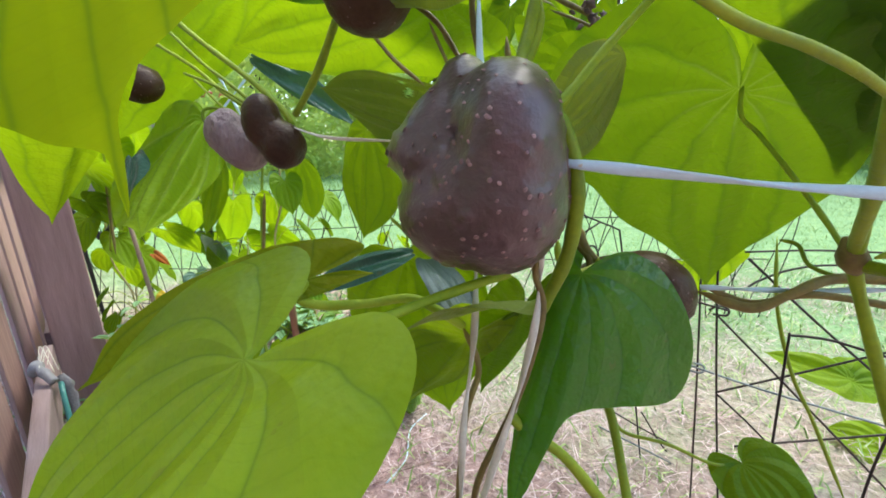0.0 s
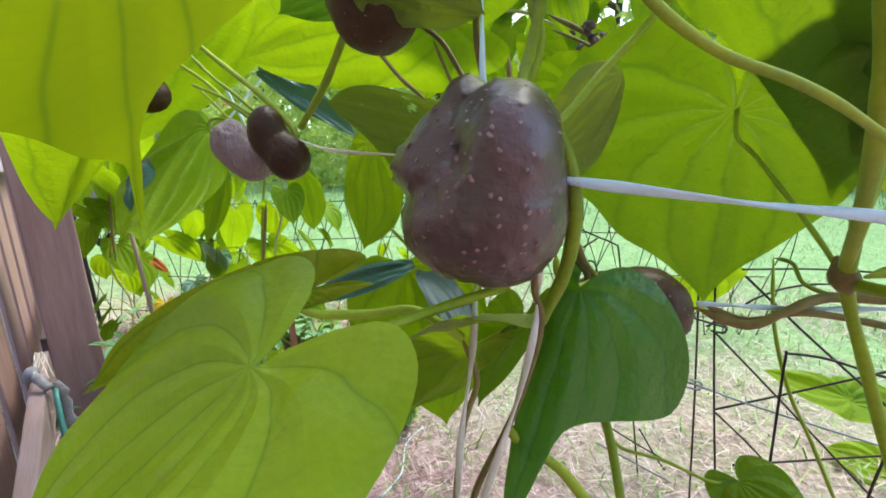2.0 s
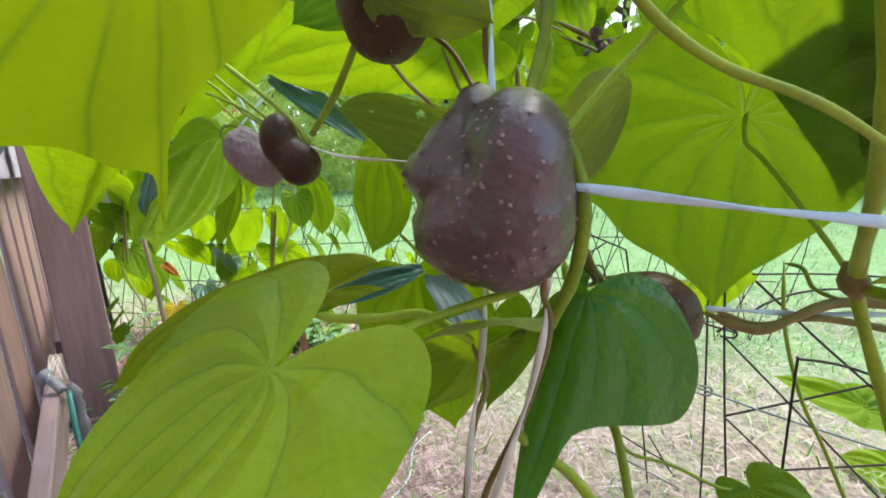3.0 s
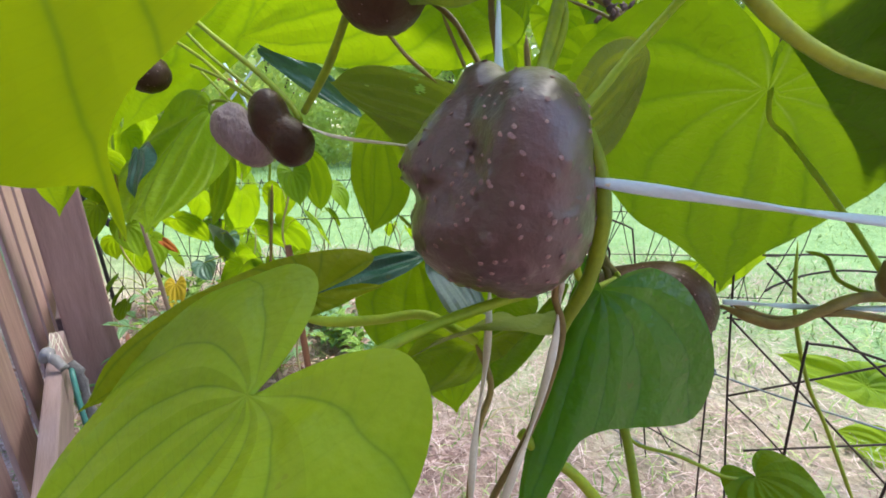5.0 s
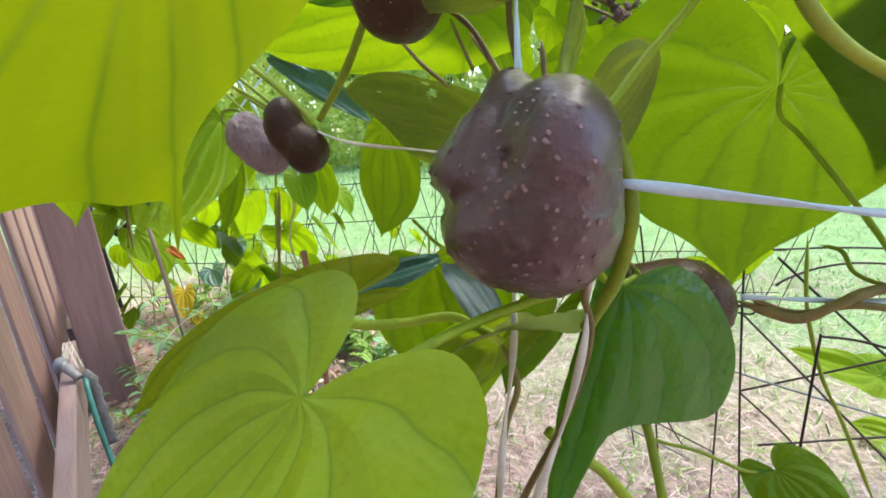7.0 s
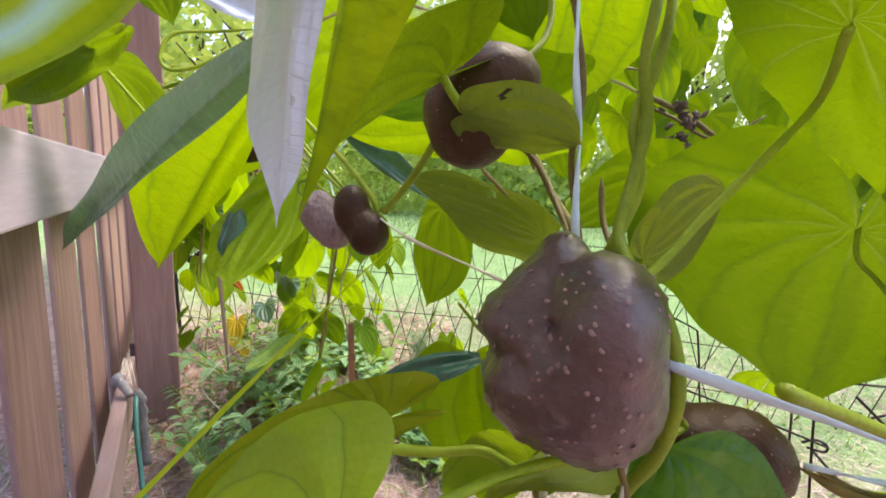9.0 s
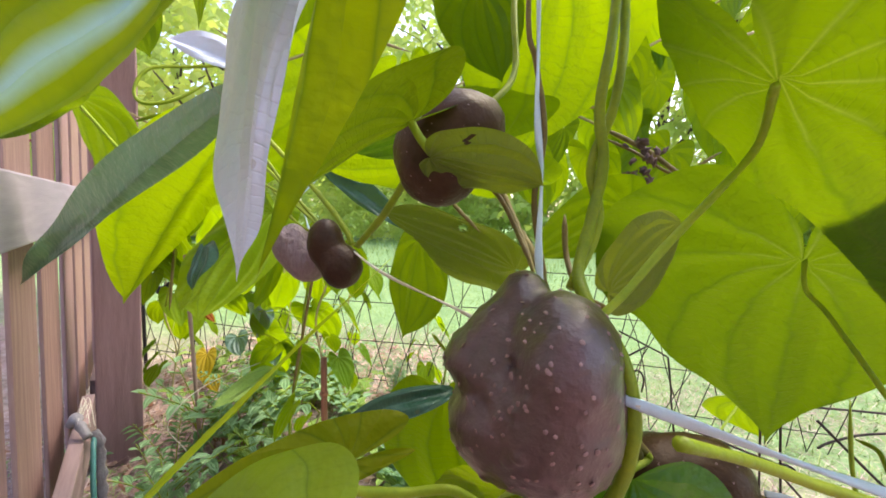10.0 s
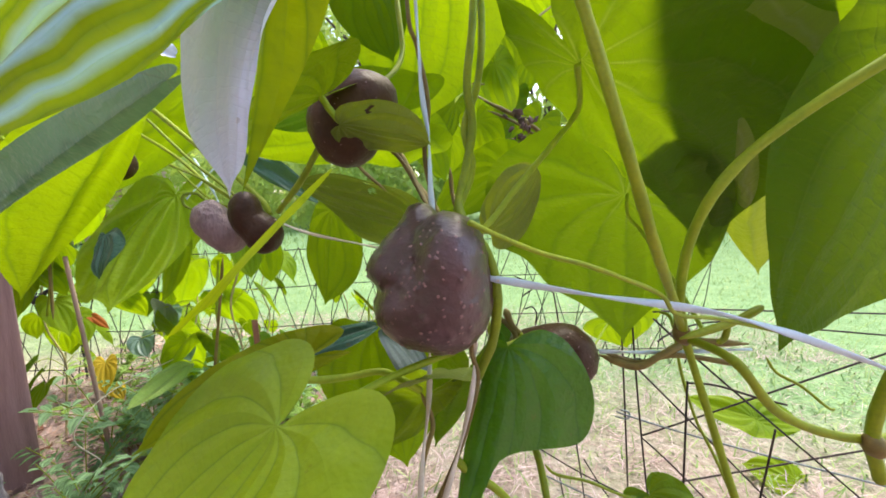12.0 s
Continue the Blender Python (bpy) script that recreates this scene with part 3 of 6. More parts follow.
fence = thing("wooden_fence", "purple-brown stained picket fence with two rails and a square post", "fence")
board("post", (1.226, 1.318), (-0.090, 0.0), (0.0, 1.62), WOOD, fence, "square purple-brown post", 0.004, 1)
board("post", (3.5, 3.592), (-0.090, 0.0), (0.0, 1.62), WOOD, fence, "", 0.004, 2)
board("post", (-1.1, -1.008), (-0.090, 0.0), (0.0, 1.62), WOOD, fence, "", 0.004, 3)
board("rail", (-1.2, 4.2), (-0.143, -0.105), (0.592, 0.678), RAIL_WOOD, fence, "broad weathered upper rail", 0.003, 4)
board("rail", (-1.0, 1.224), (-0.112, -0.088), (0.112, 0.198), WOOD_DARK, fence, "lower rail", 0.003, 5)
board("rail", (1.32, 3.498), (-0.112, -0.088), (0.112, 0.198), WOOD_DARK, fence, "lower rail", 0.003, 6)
for i in range(24):
    a = -1.37 + 0.235 * i
    board("picket", (a - 0.178, a), (-0.152, -0.145), (0.03 + 0.01 * math.sin(i * 7), 1.72 + 0.01 * math.sin(i * 5)), WOOD_TAN if i % 3 else WOOD, fence, "", 0.002, 10 + i)
fx = lambda along, across, z: tuple(FENCE_O + FENCE_D * along + FENCE_N * (across - 0.014) + Vector((0, 0, z)))
hose = thing("garden_hose", "teal garden hose hanging beside the lower fence rail", "hose")
tube("hose", [fx(1.06, -0.066, 0.160), fx(1.00, -0.062, 0.196), fx(0.96, -0.061, 0.186), fx(0.93, -0.060, 0.130), fx(0.91, -0.056, 0.060), fx(0.86, -0.050, 0.012), fx(0.72, -0.04, 0.012)], 0.0044, HOSE, hose, "", 12, 1.0, 0.02, 10)
rag = thing("cloth_tie", "knotted grey rag with loose white threads on the fence rail", "rag")
tube("knot", [fx(1.055, -0.100, 0.205), fx(1.03, -0.092, 0.226), fx(1.00, -0.082, 0.222), fx(0.98, -0.070, 0.205)], 0.0095, CLOTH, rag, "", 12, 0.8, 0.6, 8)
tube("tail", [fx(0.99, -0.062, 0.210), fx(0.975, -0.052, 0.185), fx(0.955, -0.050, 0.130), fx(0.94, -0.048, 0.070)], 0.0085, CLOTH, rag, "", 12, 1.1, 0.7, 8, 0.35)
for i in range(5):
    tube("thread", [fx(1.02 - 0.006 * i, -0.086, 0.228), fx(1.03 + 0.012 * i, -0.082 + 0.006 * (i % 3), 0.246 + 0.005 * (i % 2)), fx(1.05 - 0.022 * i, -0.090 + 0.008 * i, 0.232 - 0.010 * (i % 2))], 0.0006, TWINE, rag, "pale thread", 6)

# ---- canes and poles ----
def cane(label, foot, top, radius, mat, category="stake", name="garden_stake"):
    ob = thing(name, label, category, foot)
    f, t = Vector((0, 0, 0)), Vector(top) - Vector(foot)
    tube("cane", [f.lerp(t, k / 8) for k in range(9)], radius, mat, ob, "", 10, 0.85, 0.10, 3)
    for k in (0.2, 0.45, 0.7, 0.93):
        p = f.lerp(t, k)
        tube("node", [p - t.normalized() * radius * 0.5, p, p + t.normalized() * radius * 0.5], radius * 1.12, mat, ob, "", 10, 1.0, 0.05, 2)
    return ob


cane("reddish-brown bamboo stake standing in the straw", (-0.166, 0.375, 0.0), (-0.166, 0.345, 0.511), 0.0036, BAMBOO)
cane("pale pinkish cane leaning beside the fence post", (-0.80, 0.955, 0.0), (-0.850, 0.965, 0.515), 0.0055, PINK_CANE)
cane("thin black pole of the wire fence", (-1.41, 1.40, 0.0), (-1.43, 1.40, 0.60), 0.007, BLACK, "pole", "fence_pole")
cane("thin black pole of the wire fence", (-1.24, 1.46, 0.0), (-1.25, 1.46, 0.46), 0.004, BLACK, "pole", "fence_pole")
clip = thing("wire_clip", "black plastic clip on the wire fence", "clip", (-1.007, 1.053, 0.405))
for sx in (-1, 1):
    tube("jaw", [(0, 0, -0.012), (0.016 * sx, 0, 0.0), (0.032 * sx, 0, 0.012), (0.040 * sx, 0, 0.006)], 0.007, BLACK, clip, "", 8, 0.6)
tube("pin", [(0, -0.012, -0.014), (0, 0.012, -0.014)], 0.008, BLACK, clip, "", 8)

# ---- wire fence panels ----
wires = thing("wire_fence", "bent rusty wire garden fence with crossing diagonals and hooked ends", "fence")
tube("wire", [(0.309, 0.486, 0.440), (0.316, 0.489, 0.382), (0.336, 0.499, 0.250), (0.374, 0.518, 0.031)], 0.0014, WIRE, wires, "", 6, 1.0, 0.0, 5)
tube("wire", [(0.319, 0.536, 0.405), (0.322, 0.535, 0.357), (0.330, 0.534, 0.227), (0.356, 0.558, -0.011)], 0.0014, WIRE, wires, "", 6, 1.0, 0.0, 5)
tube("wire", [(0.311, 0.437, 0.461), (0.394, 0.433, 0.383), (0.521, 0.423, 0.270), (0.804, 0.401, 0.018)], 0.0014, WIRE, wires, "", 6, 1.0, 0.0, 5)
tube("wire", [(0.317, 0.487, 0.372), (0.405, 0.469, 0.278), (0.544, 0.439, 0.127), (0.679, 0.410, -0.020)], 0.0014, WIRE, wires, "", 6, 1.0, 0.0, 5)
tube("wire", [(0.335, 0.500, 0.254), (0.421, 0.475, 0.298), (0.513, 0.434, 0.358), (0.811, 0.301, 0.552)], 0.0014, WIRE, wires, "", 6, 1.0, 0.0, 5)
tube("wire", [(0.335, 0.499, 0.253), (0.382, 0.491, 0.207), (0.442, 0.488, 0.141), (0.503, 0.484, 0.069), (0.578, 0.479, -0.020)], 0.0014, WIRE, wires, "", 6, 1.0, 0.0, 5)
tube("wire", [(0.358, 0.483, 0.182), (0.442, 0.472, 0.200), (0.554, 0.446, 0.234), (0.909, 0.364, 0.342)], 0.0014, WIRE, wires, "", 6, 1.0, 0.0, 5)
tube("wire", [(0.320, 0.375, 0.256), (0.325, 0.383, 0.328), (0.329, 0.389, 0.389), (0.333, 0.390, 0.392), (0.362, 0.381, 0.391), (0.392, 0.361, 0.385), (0.424, 0.351, 0.378)], 0.0014, WIRE, wires, "", 6, 1.0, 0.0, 5)
tube("wire", [(0.299, 0.507, 0.293), (0.309, 0.502, 0.290), (0.385, 0.485, 0.267), (0.505, 0.445, 0.242), (0.542, 0.435, 0.234), (0.901, 0.338, 0.156)], 0.0014, WIRE_GREY, wires, "", 6, 1.0, 0.0, 5)
tube("wire", [(0.296, 0.505, 0.286), (0.313, 0.500, 0.284), (0.317, 0.503, 0.292), (0.304, 0.503, 0.297)], 0.0014, WIRE_GREY, wires, "", 6, 1.0, 0.0, 5)
tube("wire", [(0.341, 0.489, 0.454), (0.430, 0.494, 0.452), (0.538, 0.479, 0.448), (0.914, 0.427, 0.434)], 0.0014, WIRE, wires, "", 6, 1.0, 0.0, 5)
tube("wire", [(0.343, 0.478, 0.413), (0.357, 0.481, 0.420), (0.395, 0.486, 0.431), (0.441, 0.480, 0.437), (0.526, 0.463, 0.430), (0.897, 0.389, 0.399)], 0.0014, WIRE, wires, "", 6, 1.0, 0.0, 5)
tube("wire", [(0.392, 0.348, 0.213), (0.401, 0.352, 0.265), (0.406, 0.351, 0.305), (0.413, 0.352, 0.348)], 0.0014, WIRE, wires, "", 6, 1.0, 0.0, 5)
tube("wire", [(0.306, 0.488, 0.380), (0.319, 0.490, 0.384), (0.331, 0.490, 0.379), (0.331, 0.492, 0.370), (0.317, 0.497, 0.370)], 0.0014, WIRE, wires, "", 6, 1.0, 0.0, 5)
tube("wire", [(0.168, 0.621, 0.489), (0.203, 0.609, 0.474), (0.228, 0.602, 0.463), (0.232, 0.601, 0.455), (0.241, 0.604, 0.406)], 0.0014, WIRE, wires, "", 6, 1.0, 0.0, 5)
tube("wire", [(0.177, 0.603, 0.457), (0.204, 0.608, 0.473)], 0.0014, WIRE, wires, "", 6, 1.0, 0.0, 5)
tube("wire", [(0.180, 0.598, 0.436), (0.193, 0.599, 0.439), (0.200, 0.597, 0.428), (0.200, 0.602, 0.407)], 0.0014, WIRE, wires, "", 6, 1.0, 0.0, 5)
tube("wire", [(0.240, 0.604, 0.406), (0.267, 0.624, 0.273), (0.328, 0.673, -0.040)], 0.0014, WIRE, wires, "", 6, 1.0, 0.0, 5)
tube("wire", [(0.323, 0.685, 0.090), (0.378, 0.686, 0.000), (0.442, 0.696, -0.061)], 0.0014, WIRE, wires, "", 6, 1.0, 0.0, 5)
tube("wire", [(0.233, 0.647, 0.088), (0.328, 0.649, 0.031), (0.412, 0.661, -0.026), (0.426, 0.661, -0.031)], 0.0014, WIRE_GREY, wires, "", 6, 1.0, 0.0, 5)
tube("wire", [(0.228, 0.705, 0.113), (0.325, 0.695, 0.050), (0.464, 0.666, -0.020)], 0.0014, WIRE, wires, "", 6, 1.0, 0.0, 5)
tube("wire", [(0.269, 0.674, 0.061), (0.296, 0.685, -0.065)], 0.0014, WIRE, wires, "", 6, 1.0, 0.0, 5)
tube("wire", [(0.331, 0.488, 0.378), (0.290, 0.488, 0.391), (0.225, 0.490, 0.411), (0.140, 0.494, 0.434)], 0.0014, WIRE, wires, "", 6, 1.0, 0.0, 5)
far_wires = thing("wire_fence", "thin dark wire mesh behind the vine bed", "fence")
A, Bv = Vector((-1.45, 1.42, 0.0)), Vector((0.95, 1.30, 0.0))
rng = random.Random(8)
for i in range(46):
    u = i / 45
    p = A.lerp(Bv, u)
    sag = rng.uniform(-0.03, 0.03)
    for tilt in ((0.10,) if i % 2 else (-0.16, 0.22)):
        q = A.lerp(Bv, min(1.05, max(-0.05, u + tilt * 0.35)))
        tube("wire", [p, p.lerp(q, 0.5) + Vector((sag, 0, 0.24)), q + Vector((0, 0, 0.47))], 0.0015, WIRE, far_wires, "", 5, 1.0, 0.0, 4)
for z in (0.06, 0.20, 0.34, 0.47):
    tube("wire", [A + Vector((0, 0, z)), A.lerp(Bv, 0.33) + Vector((0, 0, z - 0.012)), A.lerp(Bv, 0.66) + Vector((0, 0, z + 0.008)), Bv + Vector((0, 0, z))], 0.0016, WIRE, far_wires, "", 5, 1.0, 0.0, 6)


# ---- bulbils ----
def smooth_min(a, b, k):
    h = np.clip(0.5 + 0.5 * (b - a) / k, 0, 1)
    return b * (1 - h) + a * h - k * h * (1 - h)


def lumpy(centre, blobs, k, level, rough, seed, creases=()):
    """A closed skin round several ellipsoids that melt into each other: verts and faces about the centre."""
    bm = bmesh.new()
    bmesh.ops.create_icosphere(bm, subdivisions=level, radius=1.0)
    dirs = np.array([v.co[:] for v in bm.verts])
    faces = [tuple(v.index for v in f.verts) for f in bm.faces]
    bm.free()
    dirs /= np.linalg.norm(dirs, axis=1)[:, None]
    lo, hi = np.zeros(len(dirs)), np.full(len(dirs), 0.12)
    for _ in range(26):
        mid = (lo + hi) / 2
        p = dirs * mid[:, None]
        field = None
        for c, r in blobs:
            q, rr = p - (np.array(c) - np.array(centre)), np.array(r)
            k0, k1 = np.linalg.norm(q / rr, axis=1), np.linalg.norm(q / rr ** 2, axis=1) + 1e-9
            d = k0 * (k0 - 1) / k1
            field = d if field is None else smooth_min(field, d, k)
        inside = field < 0
        lo, hi = np.where(inside, mid, lo), np.where(inside, hi, mid)
    rad = (lo + hi) / 2
    for i, d in enumerate(dirs):
        v = Vector(d)
        rad[i] *= 1 + rough * (noise.noise(v * 2.3 + Vector((seed, 0, 0))) + 0.45 * noise.noise(v * 6.5 + Vector((0, seed, 0))) + 0.22 * noise.noise(Vector((v.x * 26, v.y * 26, v.z * 12))))
    for a, b, depth, width in creases:        # furrows and pits, as segments on the skin
        a, b = np.array(a) - np.array(centre), np.array(b) - np.array(centre)
        p = dirs * rad[:, None]
        u = np.clip(((p - a) @ (b - a)) / max(1e-12, (b - a) @ (b - a)), 0, 1)
        gap = np.linalg.norm(p - a - u[:, None] * (b - a), axis=1)
        rad -= depth * np.exp(-(gap / width) ** 2)
    return dirs * rad[:, None], faces, dirs, rad


def bulbil(label, centre, blobs, k, mat, level=5, rough=0.03, warts=0, wart_r=0.0011, seed=1.0, creases=(), scar=None):
    ob = thing("air_potato", label, "air potato", centre, "bulbils on the vine")
    v, f, dirs, rad = lumpy(centre, blobs, k, level, rough, seed, creases)
    rng = random.Random(int(seed * 10))
    spots = []
    for i in range(warts):
        z = 1 - 2 * (i + 0.5) / warts
        a = i * 2.39996 + rng.uniform(-0.5, 0.5)
        if math.sin(a) > 0.35 and rng.random() < 0.7:
            a = -a
        z = max(-0.98, min(0.98, z + rng.uniform(-0.06, 0.06)))
        d = np.array((math.cos(a) * math.sqrt(1 - z * z), math.sin(a) * math.sqrt(1 - z * z), z))
        j = int(np.argmax(dirs @ d))
        s = wart_r * (0.55 + 0.5 * rng.random())
        spots.append((j, s))
    if warts > 100:                            # the skin swells round each wart, with blunt knobs between
        skin_at = dirs * rad[:, None]
        for i, (j, s) in enumerate(spots):
            gap = np.linalg.norm(skin_at - skin_at[j], axis=1)
            rad = rad + s * 0.36 * np.exp(-(gap / (s * 2.3)) ** 2)
            if i % 2 == 0:
                j2 = rng.randrange(len(dirs))
                gap = np.linalg.norm(skin_at - skin_at[j2], axis=1)
                rad = rad + 0.0008 * np.exp(-(gap / 0.0021) ** 2)
        v = dirs * rad[:, None]
    mesh_object("skin", v, f, mat, ob)
    if scar:
        d = np.array(scar[0]) / np.linalg.norm(scar[0])
        sv, sf, _, _ = lumpy((0, 0, 0), [((0, 0, 0), (scar[1], scar[1] * 0.7, scar[1] * 0.35))], 0.01, 3, 0.25, 4.0)
        n = Vector(d)
        side = n.orthogonal().normalized()
        so = mesh_object("scar", sv, sf, SCAR, ob, "pale rough scar")
        so.matrix_basis = Matrix.Translation(n * float(rad[int(np.argmax(dirs @ d))] - scar[1] * 0.15)) @ Matrix((side, n.cross(side), n)).transposed().to_4x4()
    if warts:
        bm = bmesh.new()
        bmesh.ops.create_icosphere(bm, subdivisions=2, radius=1.0)
        sv = np.array([q.co[:] for q in bm.verts])
        sf = [tuple(q.index for q in g.verts) for g in bm.faces]
        bm.free()
        me = bpy.data.meshes.new("wart")
        me.from_pydata([tuple(q) for q in sv], [], sf)
        me.materials.append(WART)
        me.polygons.foreach_set("use_smooth", [True] * len(me.polygons))
        for j, s in spots:
            n = Vector(dirs[j])
            side = n.orthogonal().normalized()
            w = new("wart", me)
            w.parent = ob
            w.matrix_basis = Matrix.Translation(Vector(dirs[j] * rad[j])) @ Matrix((side, n.cross(side), n)).transposed().to_4x4() @ Matrix.Diagonal((s, s * rng.uniform(0.7, 1.2), s * 0.26, 1))
    return ob


bulbil("large warty purple-brown air potato hanging on twine", (0.0110, 0.142, 0.584),
       [((0.0175, 0.1400, 0.5788), (0.0260, 0.028, 0.0312)), ((0.0195, 0.1370, 0.5968), (0.0208, 0.026, 0.0268)), ((0.0062, 0.1550, 0.6042), (0.0138, 0.020, 0.0240)), ((-0.0008, 0.1510, 0.6005), (0.0160, 0.020, 0.0165)), ((-0.0045, 0.1500, 0.5925), (0.0196, 0.022, 0.0155)),
        ((0.0072, 0.1450, 0.5755), (0.0286, 0.028, 0.0266))], 0.0040, SKIN, 6, 0.010, 170, 0.00112, 1.7,
       [((0.0085, 0.122, 0.6240), (0.0020, 0.124, 0.5990), 0.0028, 0.0075), ((0.0012, 0.128, 0.5998), (0.0012, 0.126, 0.5996), 0.0030, 0.0010), ((-0.0270, 0.148, 0.5800), (-0.0100, 0.124, 0.5840), 0.0030, 0.0070), ((0.0425, 0.128, 0.6040), (0.0440, 0.130, 0.5780), 0.0024, 0.0045)])
bulbil("brown air potato half hidden by a dark leaf", (0.114, 0.238, 0.500), [((0.102, 0.240, 0.497), (0.036, 0.030, 0.027)), ((0.120, 0.236, 0.500), (0.023, 0.024, 0.025))], 0.012, SKIN_BROWN, 4, 0.05, 60, 0.0009, 3.1)
bulbil("dark brown air potato with a pale scar under a small leaf", (-0.041, 0.226, 0.687), [((-0.043, 0.226, 0.684), (0.026, 0.025, 0.031)), ((-0.029, 0.226, 0.698), (0.023, 0.024, 0.021))], 0.010, SKIN_BROWN, 5, 0.04, 70, 0.0005, 5.2, (), ((-0.45, -0.72, 0.60), 0.007))
bulbil("small brown kidney-shaped air potato", (-0.1488, 0.325, 0.6115), [((-0.1570, 0.325, 0.6210), (0.0150, 0.017, 0.0215)), ((-0.1420, 0.325, 0.6010), (0.0180, 0.018, 0.0190))], 0.008, SKIN_BROWN, 5, 0.04, 0, 0.0005, 7.3)
bulbil("small grey-mauve ridged air potato", (-0.1957, 0.351, 0.6077), [((-0.2020, 0.351, 0.6150), (0.0180, 0.019, 0.0190)), ((-0.1860, 0.351, 0.5990), (0.0200, 0.019, 0.0180))], 0.012, SKIN_GREY, 5, 0.06, 0, 0.001, 9.1)
bulbil("small round greenish-brown air potato in the shade", (-0.420, 0.544, 0.691), [((-0.420, 0.544, 0.691), (0.029, 0.027, 0.024))], 0.01, SKIN_BROWN, 4, 0.05, 50, 0.0009, 11.0)

# ---- the vine ----
VINE_M = thing("air_potato_vine", "twining air potato vine with heart-shaped leaves on white twine", "vine")
VINE_L = thing("air_potato_vine", "air potato vine leaves hanging beside the wooden fence", "vine")
VINE_R = thing("air_potato_vine", "air potato vine with very large backlit leaves", "vine")
VINE_Y = thing("air_potato_vine", "young yellow-green vine climbing out of the garden bed", "vine")
VINE_W = thing("air_potato_vine", "young vine leaves caught in the wire fence", "vine")
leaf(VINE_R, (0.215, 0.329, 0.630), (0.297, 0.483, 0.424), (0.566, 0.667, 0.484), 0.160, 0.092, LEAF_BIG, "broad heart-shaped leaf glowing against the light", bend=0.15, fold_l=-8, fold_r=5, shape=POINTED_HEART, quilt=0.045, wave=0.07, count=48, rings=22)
leaf(VINE_M, (0.070, 0.282, 0.601), (0.114, 0.297, 0.650), (-0.008, 0.777, 0.629), 0.050, 0.030, LEAF_DULL, "rounded olive-green leaf with ribbed veins", bend=0.31, fold_l=14, fold_r=8, shape=ROUND)
leaf(VINE_M, (0.118, 0.447, 0.662), (0.028, 0.482, 0.603), (0.000, 0.862, 0.507), 0.044, 0.049, LEAF, bend=0.3)
leaf(VINE_L, (0.006, 0.358, 0.603), (-0.118, 0.375, 0.651), (0.130, 0.599, 0.790), 0.050, 0.099, LEAF_DULL, "leaf with insect holes", bend=0.32, fold_l=-1, fold_r=7, shape=OVATE, count=60, rings=30, bites=((-0.20, 0.40, 0.030), (-0.27, 0.43, 0.022), (0.18, 0.62, 0.012), (-0.1, 0.75, 0.008)))
leaf(VINE_L, (-0.115, 0.514, 0.617), (-0.142, 0.552, 0.476), (0.272, 0.959, 0.083), 0.040, 0.050, LEAF_MID, "narrow dark green hanging leaf", bend=0.31, fold_l=10, fold_r=5, shape=OVATE)
leaf(VINE_L, (-0.014, 0.415, 0.732), (-0.228, 0.441, 0.706), (0.000, 0.707, 0.707), 0.053, 0.096, LEAF_YOUNG, "bright yellow-green leaf with a chewed edge", bend=0.2, count=40, rings=16, wave=0.09)
leaf(VINE_M, (0.037, 0.426, 0.930), (-0.005, 0.491, 0.722), (0.000, 0.954, 0.301), 0.104, 0.111, LEAF_YOUNG, "large bright yellow-green leaf", bend=0.15, fold_l=5, fold_r=5)
leaf(VINE_M, (-0.038, 0.364, 0.847), (-0.016, 0.405, 0.782), (0.000, 0.848, 0.530), 0.046, 0.036, LEAF_MID, bend=0.3)
leaf(VINE_R, (0.115, 0.201, 0.717), (0.309, 0.348, 0.571), (0.489, 0.625, 0.608), 0.046, 0.130, LEAF, "very large heart-shaped leaf partly in shade", bend=0.19, fold_l=11, fold_r=7, shape=CLOSED_HEART, quilt=0.05, wave=0.06, count=48, rings=22, shape_l=NARROWING)
# added to block light, so the very large leaf gets a sharp-edged dark zone
leaf(VINE_R, (0.1652, 0.1480, 0.7498), (0.3952, 0.3740, 0.5448), (0.270, 0.476, 0.837), 0.040, 0.056, LEAF_DULL, "leaf added close behind a very large one to darken it", bend=0.15, fold_l=4, fold_r=4, wave=0.03, shape=OVATE, count=40, rings=16)
leaf(VINE_R, (0.247, 0.111, 0.698), (0.190, 0.117, 0.552), (-0.099, 0.992, 0.079), 0.046, 0.130, LEAF, "large drooping leaf close by", bend=0.2)
leaf(VINE_M, (-0.064, 0.147, 0.542), (-0.123, 0.100, 0.525), (-0.219, -0.828, 0.516), 0.008, 0.020, LEAF_PLAIN, "heart-shaped leaf tucked behind a lighter one", bend=0.46, fold_l=4, fold_r=14, quilt=0.006, count=36, rings=14, shape=DEEP_HEART)
leaf(VINE_M, (-0.056, 0.084, 0.542), (-0.107, 0.053, 0.493), (-0.161, -0.601, 0.783), 0.058, 0.056, LEAF_TOP, "heart-shaped leaf seen from above with arched veins", bend=0.41, fold_l=15, fold_r=-4, shape=DEEP_HEART, quilt=0.012, wave=0.06, curl=0.16, count=44, rings=18)
leaf(VINE_M, (-0.043, 0.296, 0.512), (-0.018, 0.348, 0.347), (0.000, 0.954, 0.301), 0.068, 0.058, LEAF_YOUNG, "leaf seen from below with upright veins", bend=0.2, shape=OVATE)
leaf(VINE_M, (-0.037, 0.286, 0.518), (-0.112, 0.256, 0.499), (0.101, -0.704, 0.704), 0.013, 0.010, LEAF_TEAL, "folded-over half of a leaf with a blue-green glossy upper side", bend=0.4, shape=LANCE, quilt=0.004)
